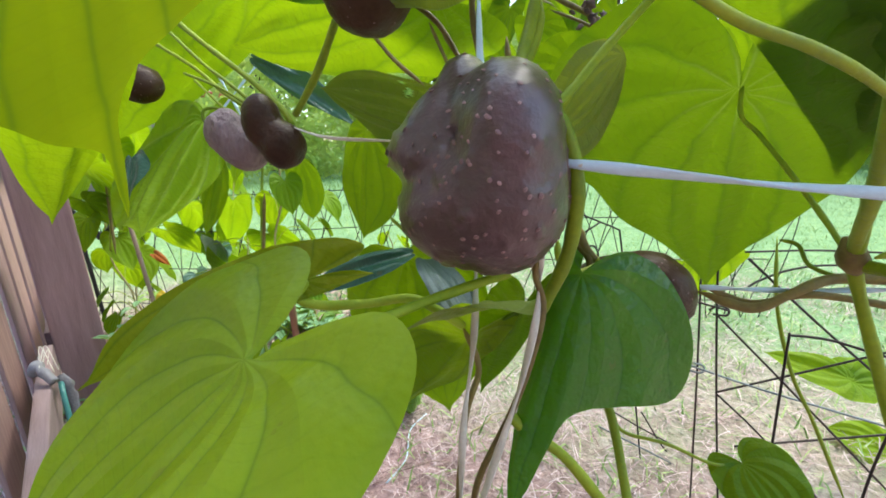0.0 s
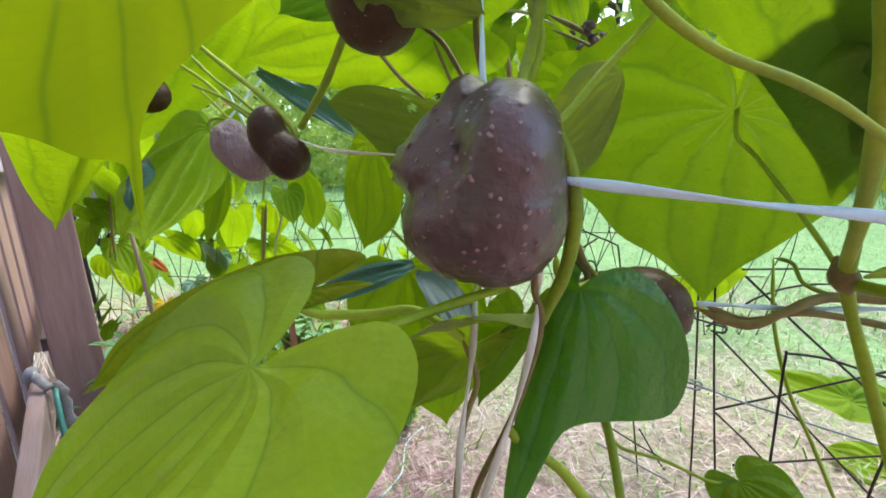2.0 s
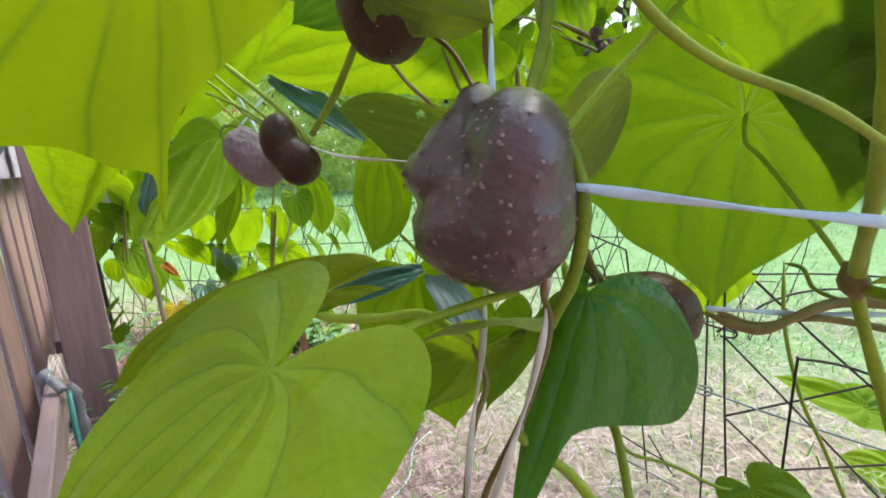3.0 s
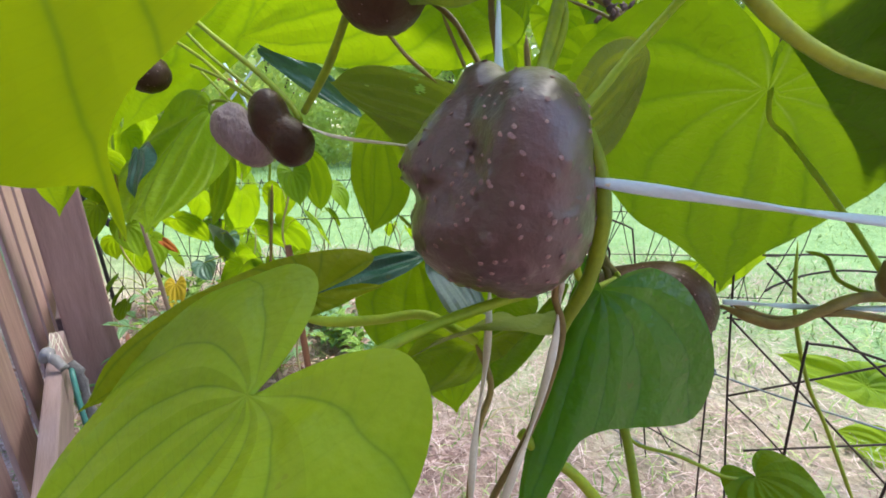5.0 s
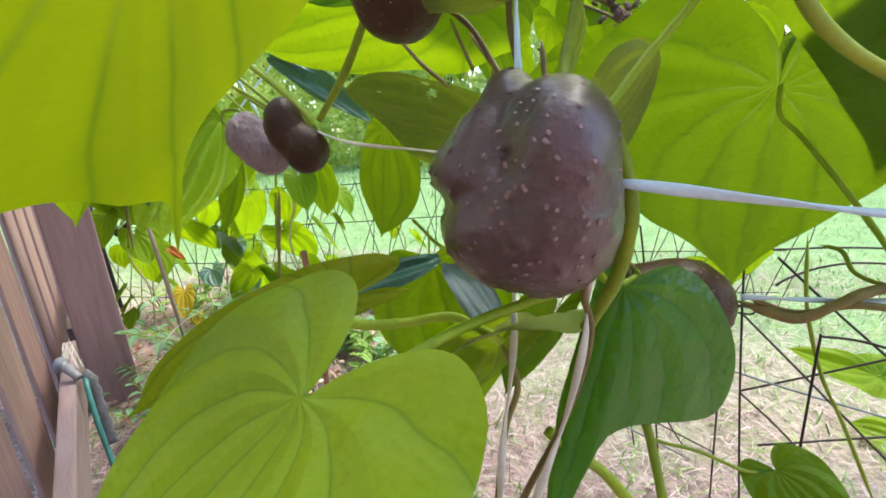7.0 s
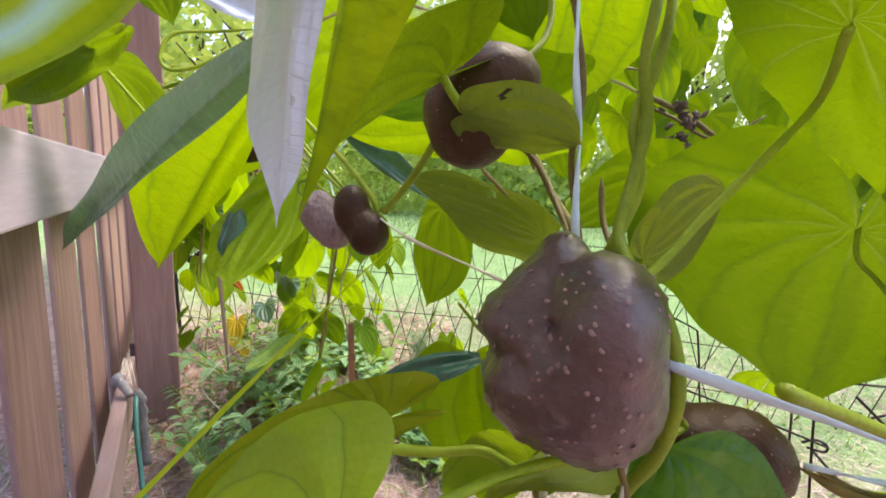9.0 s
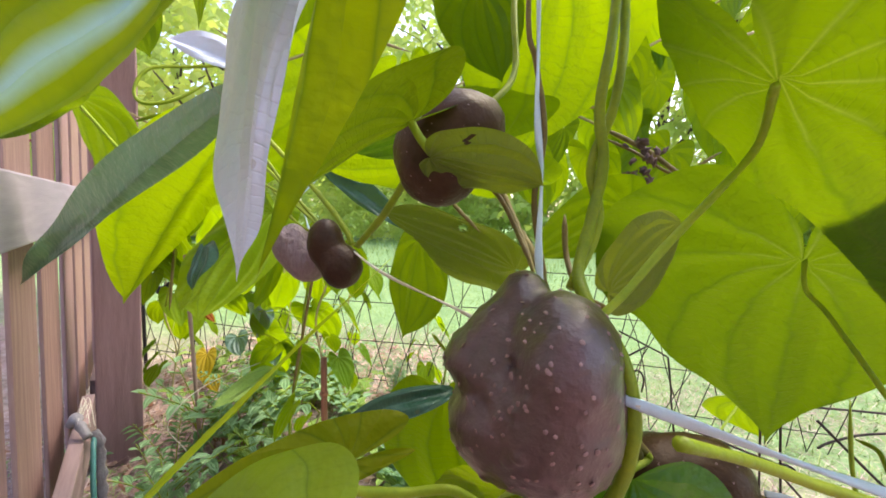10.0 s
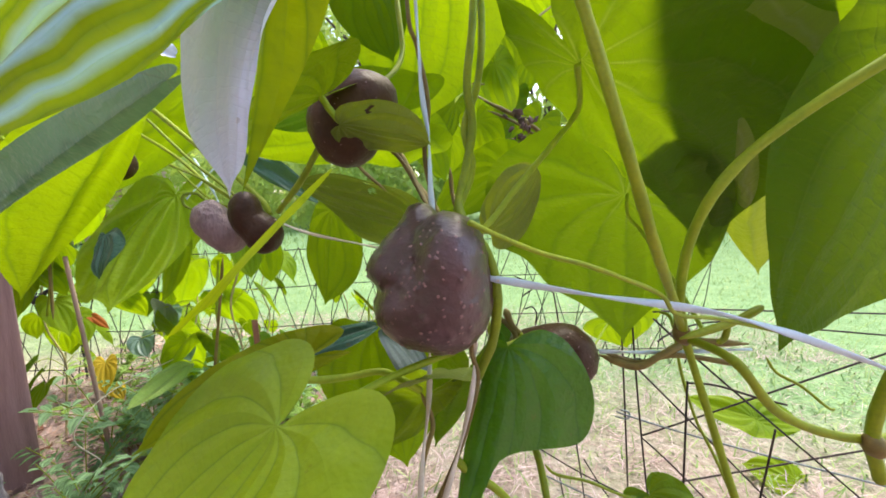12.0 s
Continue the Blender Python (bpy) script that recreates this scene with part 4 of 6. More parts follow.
leaf(VINE_M, (0.039, 0.222, 0.498), (-0.018, 0.122, 0.530), (0.000, 0.301, 0.954), 0.030, 0.014, LEAF_DULL, bend=0.2, shape=LANCE)
leaf(VINE_M, (0.004, 0.261, 0.458), (-0.067, 0.348, 0.343), (0.000, 0.800, 0.600), 0.038, 0.031, LEAF_YOUNG, bend=0.2)
leaf(VINE_M, (0.041, 0.250, 0.486), (0.014, 0.331, 0.368), (0.207, 0.830, 0.518), 0.026, 0.015, LEAF, bend=0.2)
leaf(VINE_M, (-0.032, 0.303, 0.510), (0.013, 0.285, 0.454), (0.508, -0.609, 0.609), 0.018, 0.022, LEAF_GREY, bend=0.3, shape=LANCE, quilt=0.03)
leaf(VINE_M, (0.060, 0.179, 0.533), (0.023, 0.147, 0.430), (-0.230, -0.887, 0.400), 0.079, 0.101, LEAF_DEEP, "dark green glossy leaf folded over a bulbil", bend=0.18, fold_l=-32, fold_r=-87, shape=OBLIQUE, quilt=0.012, count=40, rings=16)
leaf(VINE_M, (-0.041, 0.190, 0.675), (0.014, 0.207, 0.665), (0.000, 0.507, 0.862), 0.023, 0.027, LEAF_DULL, "small leaf with a bitten hole", bend=0.2, shape=OVATE, count=50, rings=24, bites=((0.30, 0.22, 0.022), (0.35, 0.25, 0.022)))
leaf(VINE_L, (-0.068, 0.251, 0.703), (-0.111, 0.264, 0.689), (0.000, 0.707, 0.707), 0.020, 0.025, LEAF_DARK)
leaf(VINE_L, (-0.354, 0.567, 0.643), (-0.357, 0.417, 0.515), (-0.441, 0.840, -0.316), 0.139, 0.042, LEAF_YOUNG, "drooping leaf with a dark curled edge", bend=0.25, fold_l=49, fold_r=21, shape=HEART, quilt=0.11, count=48, rings=20)
leaf(VINE_L, (-0.382, 0.631, 0.587), (-0.443, 0.657, 0.468), (-0.206, 0.928, 0.309), 0.017, 0.021, LEAF, shape=LANCE)
leaf(VINE_L, (-0.342, 0.838, 0.579), (-0.341, 0.881, 0.449), (0.206, 0.928, 0.309), 0.051, 0.040, LEAF, shape=LANCE)
leaf(VINE_L, (-0.125, 0.160, 0.697), (-0.541, 0.365, 0.553), (-0.294, -0.946, 0.107), 0.008, 0.021, LEAF_SHEEN, "long dark glossy leaf with sky sheen tinted into its blue-green colour", bend=0.12, fold_l=-17, fold_r=14, shape=LANCE, quilt=0.006, wave=0.015, count=44, rings=18)
leaf(VINE_L, (-0.237, 0.320, 0.725), (-0.430, 0.396, 0.545), (-0.388, 0.605, 0.695), 0.066, 0.024, LEAF_YOUNG, "hanging leaf with a drawn-out tip", bend=0.28, fold_l=8, fold_r=6, shape=LANCE)
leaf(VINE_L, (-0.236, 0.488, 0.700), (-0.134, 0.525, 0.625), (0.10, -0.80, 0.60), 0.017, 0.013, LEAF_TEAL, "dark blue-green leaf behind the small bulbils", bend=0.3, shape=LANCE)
leaf(VINE_L, (-0.322, 0.698, 0.878), (-0.662, 0.768, 0.630), (-0.207, 0.830, 0.518), 0.096, 0.079, LEAF_YOUNG, bend=0.3)
leaf(VINE_W, (0.655, 0.655, 0.174), (0.543, 0.701, 0.201), (0.000, -0.507, 0.862), 0.050, 0.026, LEAF_YOUNG, bend=0.3)
leaf(VINE_W, (0.655, 0.653, 0.167), (0.751, 0.643, 0.161), (0.000, -0.507, 0.862), 0.051, 0.032, LEAF_YOUNG, bend=0.3)
leaf(VINE_W, (0.790, 0.691, -0.003), (0.707, 0.732, 0.021), (0.000, -0.507, 0.862), 0.058, 0.042, LEAF_YOUNG, bend=0.3)
leaf(VINE_W, (0.208, 0.261, 0.351), (0.227, 0.222, 0.322), (0.000, -0.600, 0.800), 0.035, 0.030, LEAF)
leaf(VINE_W, (0.357, 0.616, 0.399), (0.389, 0.652, 0.336), (0.105, 0.843, 0.527), 0.067, 0.073, LEAF_YOUNG, "yellow-green leaf in full sun")
leaf(VINE_L, (-0.454, 0.369, 0.758), (-0.525, 0.445, 0.679), (0.303, 0.808, 0.505), 0.020, 0.075, LEAF, bend=0.2)
leaf(VINE_L, (-0.316, 0.242, 0.733), (-0.475, 0.288, 0.698), (0.000, 0.600, 0.800), 0.017, 0.017, LEAF, bend=0.4, shape=LANCE)
leaf(VINE_L, (-0.023, 0.070, 0.729), (-0.172, 0.067, 0.640), (0.200, -0.900, 0.300), 0.029, 0.050, LEAF_STRIPED, "near leaf with sky reflections painted as pale bands between its veins", shape_l=ROUND, bend=0.5, quilt=0.035, wave=0.09, count=44, rings=18)
leaf(VINE_L, (-0.034, 0.063, 0.706), (-0.0565, 0.067, 0.636), (-0.600, -0.790, 0.150), 0.006, 0.060, LEAF_PALE, "folded leaf half with sky sheen put into its pale colour", bend=0.35, shape=OVATE, fold_l=0, fold_r=0, quilt=0.012, wave=0.10, count=40, rings=16)
leaf(VINE_L, (-0.0335, 0.066, 0.722), (-0.0540, 0.070, 0.636), (0.10, 0.95, 0.20), 0.003, 0.020, LEAF_PLAIN, "green underside half of the leaf with the pale sheen colour", bend=0.15, quilt=0.003, wave=0.03, shape=TAPER, count=36, rings=14)
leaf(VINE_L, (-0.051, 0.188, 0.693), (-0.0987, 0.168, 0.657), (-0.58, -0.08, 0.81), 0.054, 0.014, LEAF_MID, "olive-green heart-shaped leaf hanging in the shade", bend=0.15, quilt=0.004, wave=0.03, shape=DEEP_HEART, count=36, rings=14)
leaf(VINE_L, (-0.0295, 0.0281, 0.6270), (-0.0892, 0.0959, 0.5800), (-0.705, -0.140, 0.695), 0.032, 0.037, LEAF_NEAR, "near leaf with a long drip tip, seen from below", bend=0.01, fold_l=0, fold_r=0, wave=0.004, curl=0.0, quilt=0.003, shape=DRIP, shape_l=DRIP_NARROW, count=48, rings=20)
leaf(VINE_R, (0.030, 0.665, 0.939), (0.065, 0.685, 0.854), (0.250, 0.700, 0.650), 0.036, 0.038, LEAF_YOUNG, bend=0.3, count=20, rings=7)
leaf(VINE_R, (0.102, 0.718, 0.902), (0.067, 0.738, 0.817), (0.250, 0.700, 0.650), 0.036, 0.038, LEAF, bend=0.3, count=20, rings=7)
leaf(VINE_R, (0.146, 0.661, 0.853), (0.181, 0.681, 0.768), (-0.250, 0.700, 0.650), 0.036, 0.038, LEAF_YOUNG, bend=0.3, count=20, rings=7)
leaf(VINE_R, (0.083, 0.745, 0.807), (0.048, 0.765, 0.722), (-0.250, 0.700, 0.650), 0.036, 0.038, LEAF, bend=0.3, count=20, rings=7)
leaf(VINE_R, (0.112, 0.643, 0.753), (0.147, 0.663, 0.668), (0.250, 0.700, 0.650), 0.036, 0.038, LEAF_YOUNG, bend=0.3, count=20, rings=7)
leaf(VINE_R, (0.203, 0.773, 0.831), (0.168, 0.793, 0.746), (0.250, 0.700, 0.650), 0.036, 0.038, LEAF, bend=0.3, count=20, rings=7)
leaf(VINE_R, (0.021, 0.644, 0.744), (0.056, 0.664, 0.659), (-0.250, 0.700, 0.650), 0.036, 0.038, LEAF_YOUNG, bend=0.3, count=20, rings=7)
leaf(VINE_R, (-0.035, 0.778, 0.875), (-0.070, 0.798, 0.790), (-0.250, 0.700, 0.650), 0.036, 0.038, LEAF, bend=0.3, count=20, rings=7)
leaf(VINE_R, (0.137, 0.776, 0.991), (0.172, 0.796, 0.906), (0.250, 0.700, 0.650), 0.036, 0.038, LEAF_YOUNG, bend=0.3, count=20, rings=7)
leaf(VINE_R, (0.241, 0.789, 0.900), (0.206, 0.809, 0.815), (0.250, 0.700, 0.650), 0.036, 0.038, LEAF, bend=0.3, count=20, rings=7)
leaf(VINE_R, (0.096, 0.870, 0.994), (0.131, 0.890, 0.909), (-0.250, 0.700, 0.650), 0.036, 0.038, LEAF_YOUNG, bend=0.3, count=20, rings=7)
leaf(VINE_R, (0.046, 0.853, 0.937), (0.011, 0.873, 0.852), (-0.250, 0.700, 0.650), 0.036, 0.038, LEAF, bend=0.3, count=20, rings=7)
leaf(VINE_R, (0.205, 1.001, 1.042), (0.240, 1.021, 0.957), (0.250, 0.700, 0.650), 0.036, 0.038, LEAF_YOUNG, bend=0.3, count=20, rings=7)
leaf(VINE_R, (0.212, 0.613, 0.749), (0.177, 0.633, 0.664), (0.250, 0.700, 0.650), 0.036, 0.038, LEAF, bend=0.3, count=20, rings=7)
leaf(VINE_R, (0.268, 1.011, 1.008), (0.303, 1.031, 0.923), (-0.250, 0.700, 0.650), 0.036, 0.038, LEAF_YOUNG, bend=0.3, count=20, rings=7)
leaf(VINE_R, (-0.011, 0.847, 0.989), (-0.046, 0.867, 0.904), (-0.250, 0.700, 0.650), 0.036, 0.038, LEAF, bend=0.3, count=20, rings=7)
leaf(VINE_R, (0.346, 0.612, 0.738), (0.376, 0.632, 0.648), (0.250, 0.700, 0.650), 0.040, 0.042, LEAF_YOUNG, bend=0.3, count=20, rings=7)
leaf(VINE_R, (0.425, 0.662, 0.709), (0.395, 0.682, 0.619), (0.250, 0.700, 0.650), 0.040, 0.042, LEAF, bend=0.3, count=20, rings=7)
leaf(VINE_R, (0.382, 0.787, 0.807), (0.412, 0.807, 0.717), (-0.250, 0.700, 0.650), 0.040, 0.042, LEAF_YOUNG, bend=0.3, count=20, rings=7)
leaf(VINE_R, (0.483, 0.671, 0.731), (0.453, 0.691, 0.641), (-0.250, 0.700, 0.650), 0.040, 0.042, LEAF, bend=0.3, count=20, rings=7)
leaf(VINE_L, (-0.379, 0.453, 0.597), (-0.372, 0.426, 0.548), (-0.318, -0.848, 0.424), 0.037, 0.012, LEAF_TEAL, "dark glossy curled-over leaf margin", bend=0.5, shape=OVATE, curl=0.3)
leaf(VINE_Y, (-0.521, 0.897, 0.496), (-0.640, 1.040, 0.357), (0.204, 0.764, 0.612), 0.043, 0.043, LEAF_YOUNG, bend=0.3, count=24, rings=9)
leaf(VINE_Y, (-0.470, 0.932, 0.402), (-0.450, 1.029, 0.288), (-0.204, 0.764, 0.612), 0.056, 0.054, LEAF_YOUNG, bend=0.3, count=24, rings=9)
leaf(VINE_Y, (-0.615, 0.980, 0.313), (-0.709, 1.179, 0.095), (0.204, 0.764, 0.612), 0.061, 0.057, LEAF_YOUNG, bend=0.3, count=24, rings=9)
leaf(VINE_Y, (-0.476, 0.872, 0.321), (-0.473, 0.960, 0.212), (-0.204, 0.764, 0.612), 0.036, 0.036, LEAF, bend=0.3, count=24, rings=9)
leaf(VINE_Y, (-0.618, 0.939, 0.384), (-0.681, 1.031, 0.288), (0.204, 0.764, 0.612), 0.034, 0.033, LEAF_GREY, bend=0.3, count=24, rings=9)
leaf(VINE_Y, (-0.898, 1.038, 0.636), (-1.001, 1.101, 0.523), (-0.204, 0.764, 0.612), 0.043, 0.045, LEAF_YOUNG, bend=0.3, count=24, rings=9)
leaf(VINE_Y, (-0.879, 0.929, 0.580), (-0.910, 1.024, 0.471), (0.204, 0.764, 0.612), 0.075, 0.068, LEAF_YOUNG, bend=0.3, count=24, rings=9)
leaf(VINE_Y, (-0.949, 0.972, 0.496), (-0.926, 1.050, 0.406), (-0.204, 0.764, 0.612), 0.053, 0.051, LEAF, bend=0.3, count=24, rings=9)
leaf(VINE_Y, (-0.839, 1.038, 0.663), (-0.994, 1.186, 0.529), (0.204, 0.764, 0.612), 0.047, 0.047, LEAF_YOUNG, bend=0.3, count=24, rings=9)
leaf(VINE_Y, (-0.538, 0.876, 0.323), (-0.640, 0.945, 0.215), (-0.204, 0.764, 0.612), 0.035, 0.036, LEAF_YOUNG, bend=0.3, count=24, rings=9)
leaf(VINE_Y, (-0.669, 0.955, 0.487), (-0.778, 1.071, 0.379), (0.204, 0.764, 0.612), 0.036, 0.036, LEAF_YOUNG, bend=0.3, count=24, rings=9)
leaf(VINE_Y, (-0.777, 1.002, 0.411), (-0.750, 1.075, 0.329), (-0.204, 0.764, 0.612), 0.045, 0.043, LEAF_YOUNG, bend=0.3, count=24, rings=9)
leaf(VINE_Y, (-0.557, 0.910, 0.249), (-0.583, 0.731, 0.226), (0.30, -0.40, 0.87), 0.030, 0.030, HERB_LIGHT, "long pointed leaf reaching out over the bed", bend=0.3, shape=LANCE, count=24, rings=9)
leaf(VINE_Y, (-0.669, 1.040, 0.352), (-0.672, 1.020, 0.290), (0.20, -0.90, 0.40), 0.034, 0.034, LEAF_BLUE, "blue-green heart-shaped leaf", bend=0.3, count=24, rings=9)
leaf(VINE_Y, (-0.735, 1.020, 0.285), (-0.700, 0.985, 0.245), (0.10, -0.70, 0.70), 0.030, 0.034, LEAF_BLUE, "blue-green heart-shaped leaf", bend=0.3, count=24, rings=9)
leaf(VINE_Y, (-0.620, 1.010, 0.270), (-0.590, 0.970, 0.235), (0.10, -0.70, 0.70), 0.028, 0.030, LEAF_BLUE, "blue-green heart-shaped leaf", bend=0.3, count=24, rings=9)
stem(VINE_Y, "petiole", [(-0.557, 0.910, 0.249), (-0.535, 0.900, 0.262), (-0.490, 0.884, 0.240)], 0.0014)
stem(VINE_Y, "petiole", [(-0.669, 1.040, 0.352), (-0.600, 1.000, 0.370), (-0.482, 0.915, 0.380)], 0.0014)
stem(VINE_Y, "petiole", [(-0.735, 1.020, 0.285), (-0.640, 0.990, 0.310), (-0.475, 0.890, 0.305)], 0.0014)
stem(VINE_Y, "petiole", [(-0.620, 1.010, 0.270), (-0.560, 0.970, 0.290), (-0.474, 0.888, 0.296)], 0.0014)
leaf(VINE_L, (-0.128, 0.177, 0.715), (-0.169, 0.170, 0.729), (-0.100, -0.900, 0.400), 0.007, 0.010, LEAF_PALE, "leaf with a folded tip and sky sheen in its pale colour", bend=0.3, shape=LANCE, quilt=0.012)
leaf(VINE_L, (-0.270, 0.220, 0.729), (-0.433, 0.262, 0.695), (0.000, 0.625, 0.781), 0.017, 0.017, LEAF, "drooping leaf under a pale banded one", bend=0.5, shape=LANCE, wave=0.1)
stem(VINE_M, "string", [(0.006, 0.350, 0.982), (0.009, 0.248, 0.779), (0.011, 0.225, 0.706), (0.014, 0.212, 0.671), (0.014, 0.197, 0.630), (0.017, 0.180, 0.608)], 0.0020)
stem(VINE_M, "vine", [(0.007, 0.350, 0.982), (0.003, 0.242, 0.776), (0.009, 0.235, 0.737), (0.015, 0.222, 0.696), (0.011, 0.210, 0.659), (0.016, 0.197, 0.625), (0.019, 0.180, 0.605)], 0.0016)
stem(VINE_M, "stem", [(0.070, 0.343, 0.972), (0.051, 0.240, 0.774), (0.042, 0.218, 0.709), (0.044, 0.210, 0.679), (0.037, 0.196, 0.647), (0.030, 0.178, 0.626), (0.033, 0.157, 0.613), (0.040, 0.143, 0.603), (0.044, 0.138, 0.589), (0.045, 0.136, 0.573), (0.043, 0.141, 0.551), (0.036, 0.151, 0.527)], 0.0028)
stem(VINE_M, "stem", [(0.066, 0.343, 0.972), (0.057, 0.246, 0.777), (0.052, 0.229, 0.716), (0.039, 0.214, 0.677), (0.042, 0.202, 0.650), (0.028, 0.182, 0.618)], 0.0026)
stem(VINE_M, "twine", [(0.032, 0.133, 0.556), (0.033, 0.141, 0.546), (0.031, 0.134, 0.531), (0.024, 0.127, 0.506), (0.015, 0.124, 0.478), (0.005, 0.121, 0.448)], 0.0017)
stem(VINE_M, "vine", [(0.031, 0.133, 0.556), (0.031, 0.138, 0.546), (0.034, 0.137, 0.534), (0.030, 0.132, 0.518), (0.021, 0.130, 0.492), (0.008, 0.128, 0.464), (0.003, 0.127, 0.442)], 0.0014)
stem(VINE_M, "twine", [(0.009, 0.147, 0.555), (0.009, 0.173, 0.537), (0.007, 0.163, 0.507), (0.001, 0.153, 0.467), (-0.002, 0.146, 0.421)], 0.0018)
stem(VINE_M, "vine", [(0.002, 0.169, 0.511), (0.009, 0.162, 0.493), (0.002, 0.156, 0.470), (-0.004, 0.148, 0.420)], 0.0015)
stem(VINE_M, "string", [(-0.190, 0.390, 0.635), (-0.103, 0.293, 0.607), (-0.024, 0.205, 0.598), (0.046, 0.133, 0.587)], 0.0013, TWINE)
stem(VINE_M, "string", [(0.040, 0.136, 0.588), (0.090, 0.116, 0.581), (0.136, 0.101, 0.575), (0.183, 0.104, 0.560), (0.240, 0.101, 0.537)], 0.0020)
stem(VINE_M, "petiole", [(0.110, 0.194, 0.711), (0.127, 0.235, 0.693), (0.106, 0.225, 0.668), (0.074, 0.205, 0.637), (0.054, 0.189, 0.617), (0.041, 0.180, 0.606)], 0.0021)
stem(VINE_M, "stem", [(-0.002, 0.388, 0.966), (-0.006, 0.311, 0.814), (-0.003, 0.284, 0.749), (-0.018, 0.260, 0.720), (-0.026, 0.253, 0.709)], 0.0022)
stem(VINE_M, "stem", [(-0.068, 0.256, 0.674), (-0.091, 0.277, 0.647), (-0.118, 0.298, 0.622)], 0.0026)
stem(VINE_M, "stem", [(0.053, 0.089, 0.752), (0.067, 0.081, 0.701), (0.084, 0.077, 0.645), (0.103, 0.090, 0.609), (0.136, 0.126, 0.573), (0.165, 0.159, 0.541), (0.177, 0.153, 0.498), (0.188, 0.134, 0.437)], 0.0025)
# second copy of the near stem, placed to fit the camera's view
stem(VINE_M, "stem", [(0.019, 0.038, 0.624), (0.033, 0.049, 0.617), (0.046, 0.0545, 0.6115), (0.059, 0.057, 0.6075), (0.073, 0.061, 0.602), (0.095, 0.071, 0.592), (0.110, 0.083, 0.580), (0.140, 0.098, 0.572), (0.183, 0.105, 0.560)], 0.0009, None, "thin stem placed to fit the camera's view in front of the white string")
stem(VINE_M, "stalk", [(0.165, 0.159, 0.541), (0.148, 0.139, 0.574), (0.145, 0.129, 0.603), (0.147, 0.117, 0.627), (0.159, 0.109, 0.647), (0.177, 0.096, 0.666), (0.207, 0.077, 0.690)], 0.0026)
stem(VINE_M, "stem", [(0.165, 0.159, 0.541), (0.167, 0.121, 0.541), (0.193, 0.120, 0.511), (0.234, 0.120, 0.494), (0.283, 0.122, 0.491)], 0.0026)
stem(VINE_M, "node", [(0.161, 0.161, 0.552), (0.162, 0.157, 0.544), (0.167, 0.159, 0.536)], 0.0052)
stem(VINE_M, "petiole", [(0.213, 0.326, 0.628), (0.210, 0.317, 0.607), (0.216, 0.304, 0.593), (0.218, 0.271, 0.567), (0.222, 0.245, 0.542), (0.225, 0.223, 0.519)], 0.0017)
stem(VINE_M, "vine", [(0.141, 0.225, 0.505), (0.166, 0.215, 0.498), (0.185, 0.213, 0.507), (0.210, 0.216, 0.514), (0.249, 0.208, 0.514)], 0.0030)
stem(VINE_M, "vine", [(0.142, 0.221, 0.509), (0.169, 0.220, 0.499), (0.191, 0.213, 0.506), (0.211, 0.209, 0.505), (0.243, 0.199, 0.500)], 0.0021)
stem(VINE_M, "string", [(0.140, 0.221, 0.509), (0.189, 0.218, 0.507), (0.255, 0.212, 0.508)], 0.0018)
stem(VINE_M, "petiole", [(-0.056, 0.087, 0.538), (-0.038, 0.112, 0.533), (-0.023, 0.123, 0.537), (-0.007, 0.135, 0.539), (0.013, 0.143, 0.543), (0.022, 0.145, 0.545)], 0.0020)
stem(VINE_M, "petiole", [(-0.063, 0.148, 0.542), (-0.064, 0.141, 0.538), (-0.056, 0.145, 0.533), (-0.038, 0.151, 0.531), (-0.020, 0.158, 0.530), (-0.005, 0.166, 0.518), (0.002, 0.170, 0.511)], 0.0022)
stem(VINE_M, "tendril", [(0.049, 0.184, 0.549), (0.050, 0.181, 0.539), (0.060, 0.190, 0.530), (0.073, 0.201, 0.530), (0.075, 0.202, 0.534)], 0.0018)
stem(VINE_M, "vine", [(0.064, 0.206, 0.551), (0.068, 0.203, 0.539), (0.077, 0.206, 0.528)], 0.0026)
stem(VINE_M, "vine", [(0.060, 0.204, 0.545), (0.069, 0.202, 0.535), (0.070, 0.200, 0.527)], 0.0018)
stem(VINE_M, "stem", [(0.083, 0.212, 0.448), (0.087, 0.199, 0.434), (0.088, 0.169, 0.398)], 0.0028)
stem(VINE_M, "stem", [(0.023, 0.162, 0.468), (0.031, 0.160, 0.460), (0.050, 0.158, 0.446), (0.073, 0.152, 0.416)], 0.0028)
stem(VINE_M, "tendril", [(0.107, 0.252, 0.396), (0.117, 0.250, 0.387), (0.146, 0.250, 0.378), (0.184, 0.257, 0.355), (0.208, 0.261, 0.351)], 0.0013)
stem(VINE_M, "tendril", [(-0.073, 0.398, 0.527), (-0.063, 0.396, 0.517), (-0.045, 0.393, 0.499), (-0.025, 0.392, 0.494)], 0.0018)
stem(VINE_M, "tendril", [(-0.057, 0.396, 0.517), (-0.056, 0.392, 0.501), (-0.058, 0.385, 0.473)], 0.0010)
stem(VINE_M, "tendril", [(0.209, 0.261, 0.526), (0.213, 0.250, 0.525), (0.211, 0.237, 0.516), (0.219, 0.227, 0.512), (0.223, 0.222, 0.515)], 0.0013)
stem(VINE_M, "tendril", [(0.342, 0.444, 0.483), (0.340, 0.426, 0.411), (0.353, 0.408, 0.339), (0.376, 0.396, 0.284), (0.410, 0.375, 0.193)], 0.0020)
stem(VINE_M, "vine", [(-0.428, 0.853, 0.513), (-0.441, 0.840, 0.396), (-0.470, 0.840, 0.227)], 0.0035)
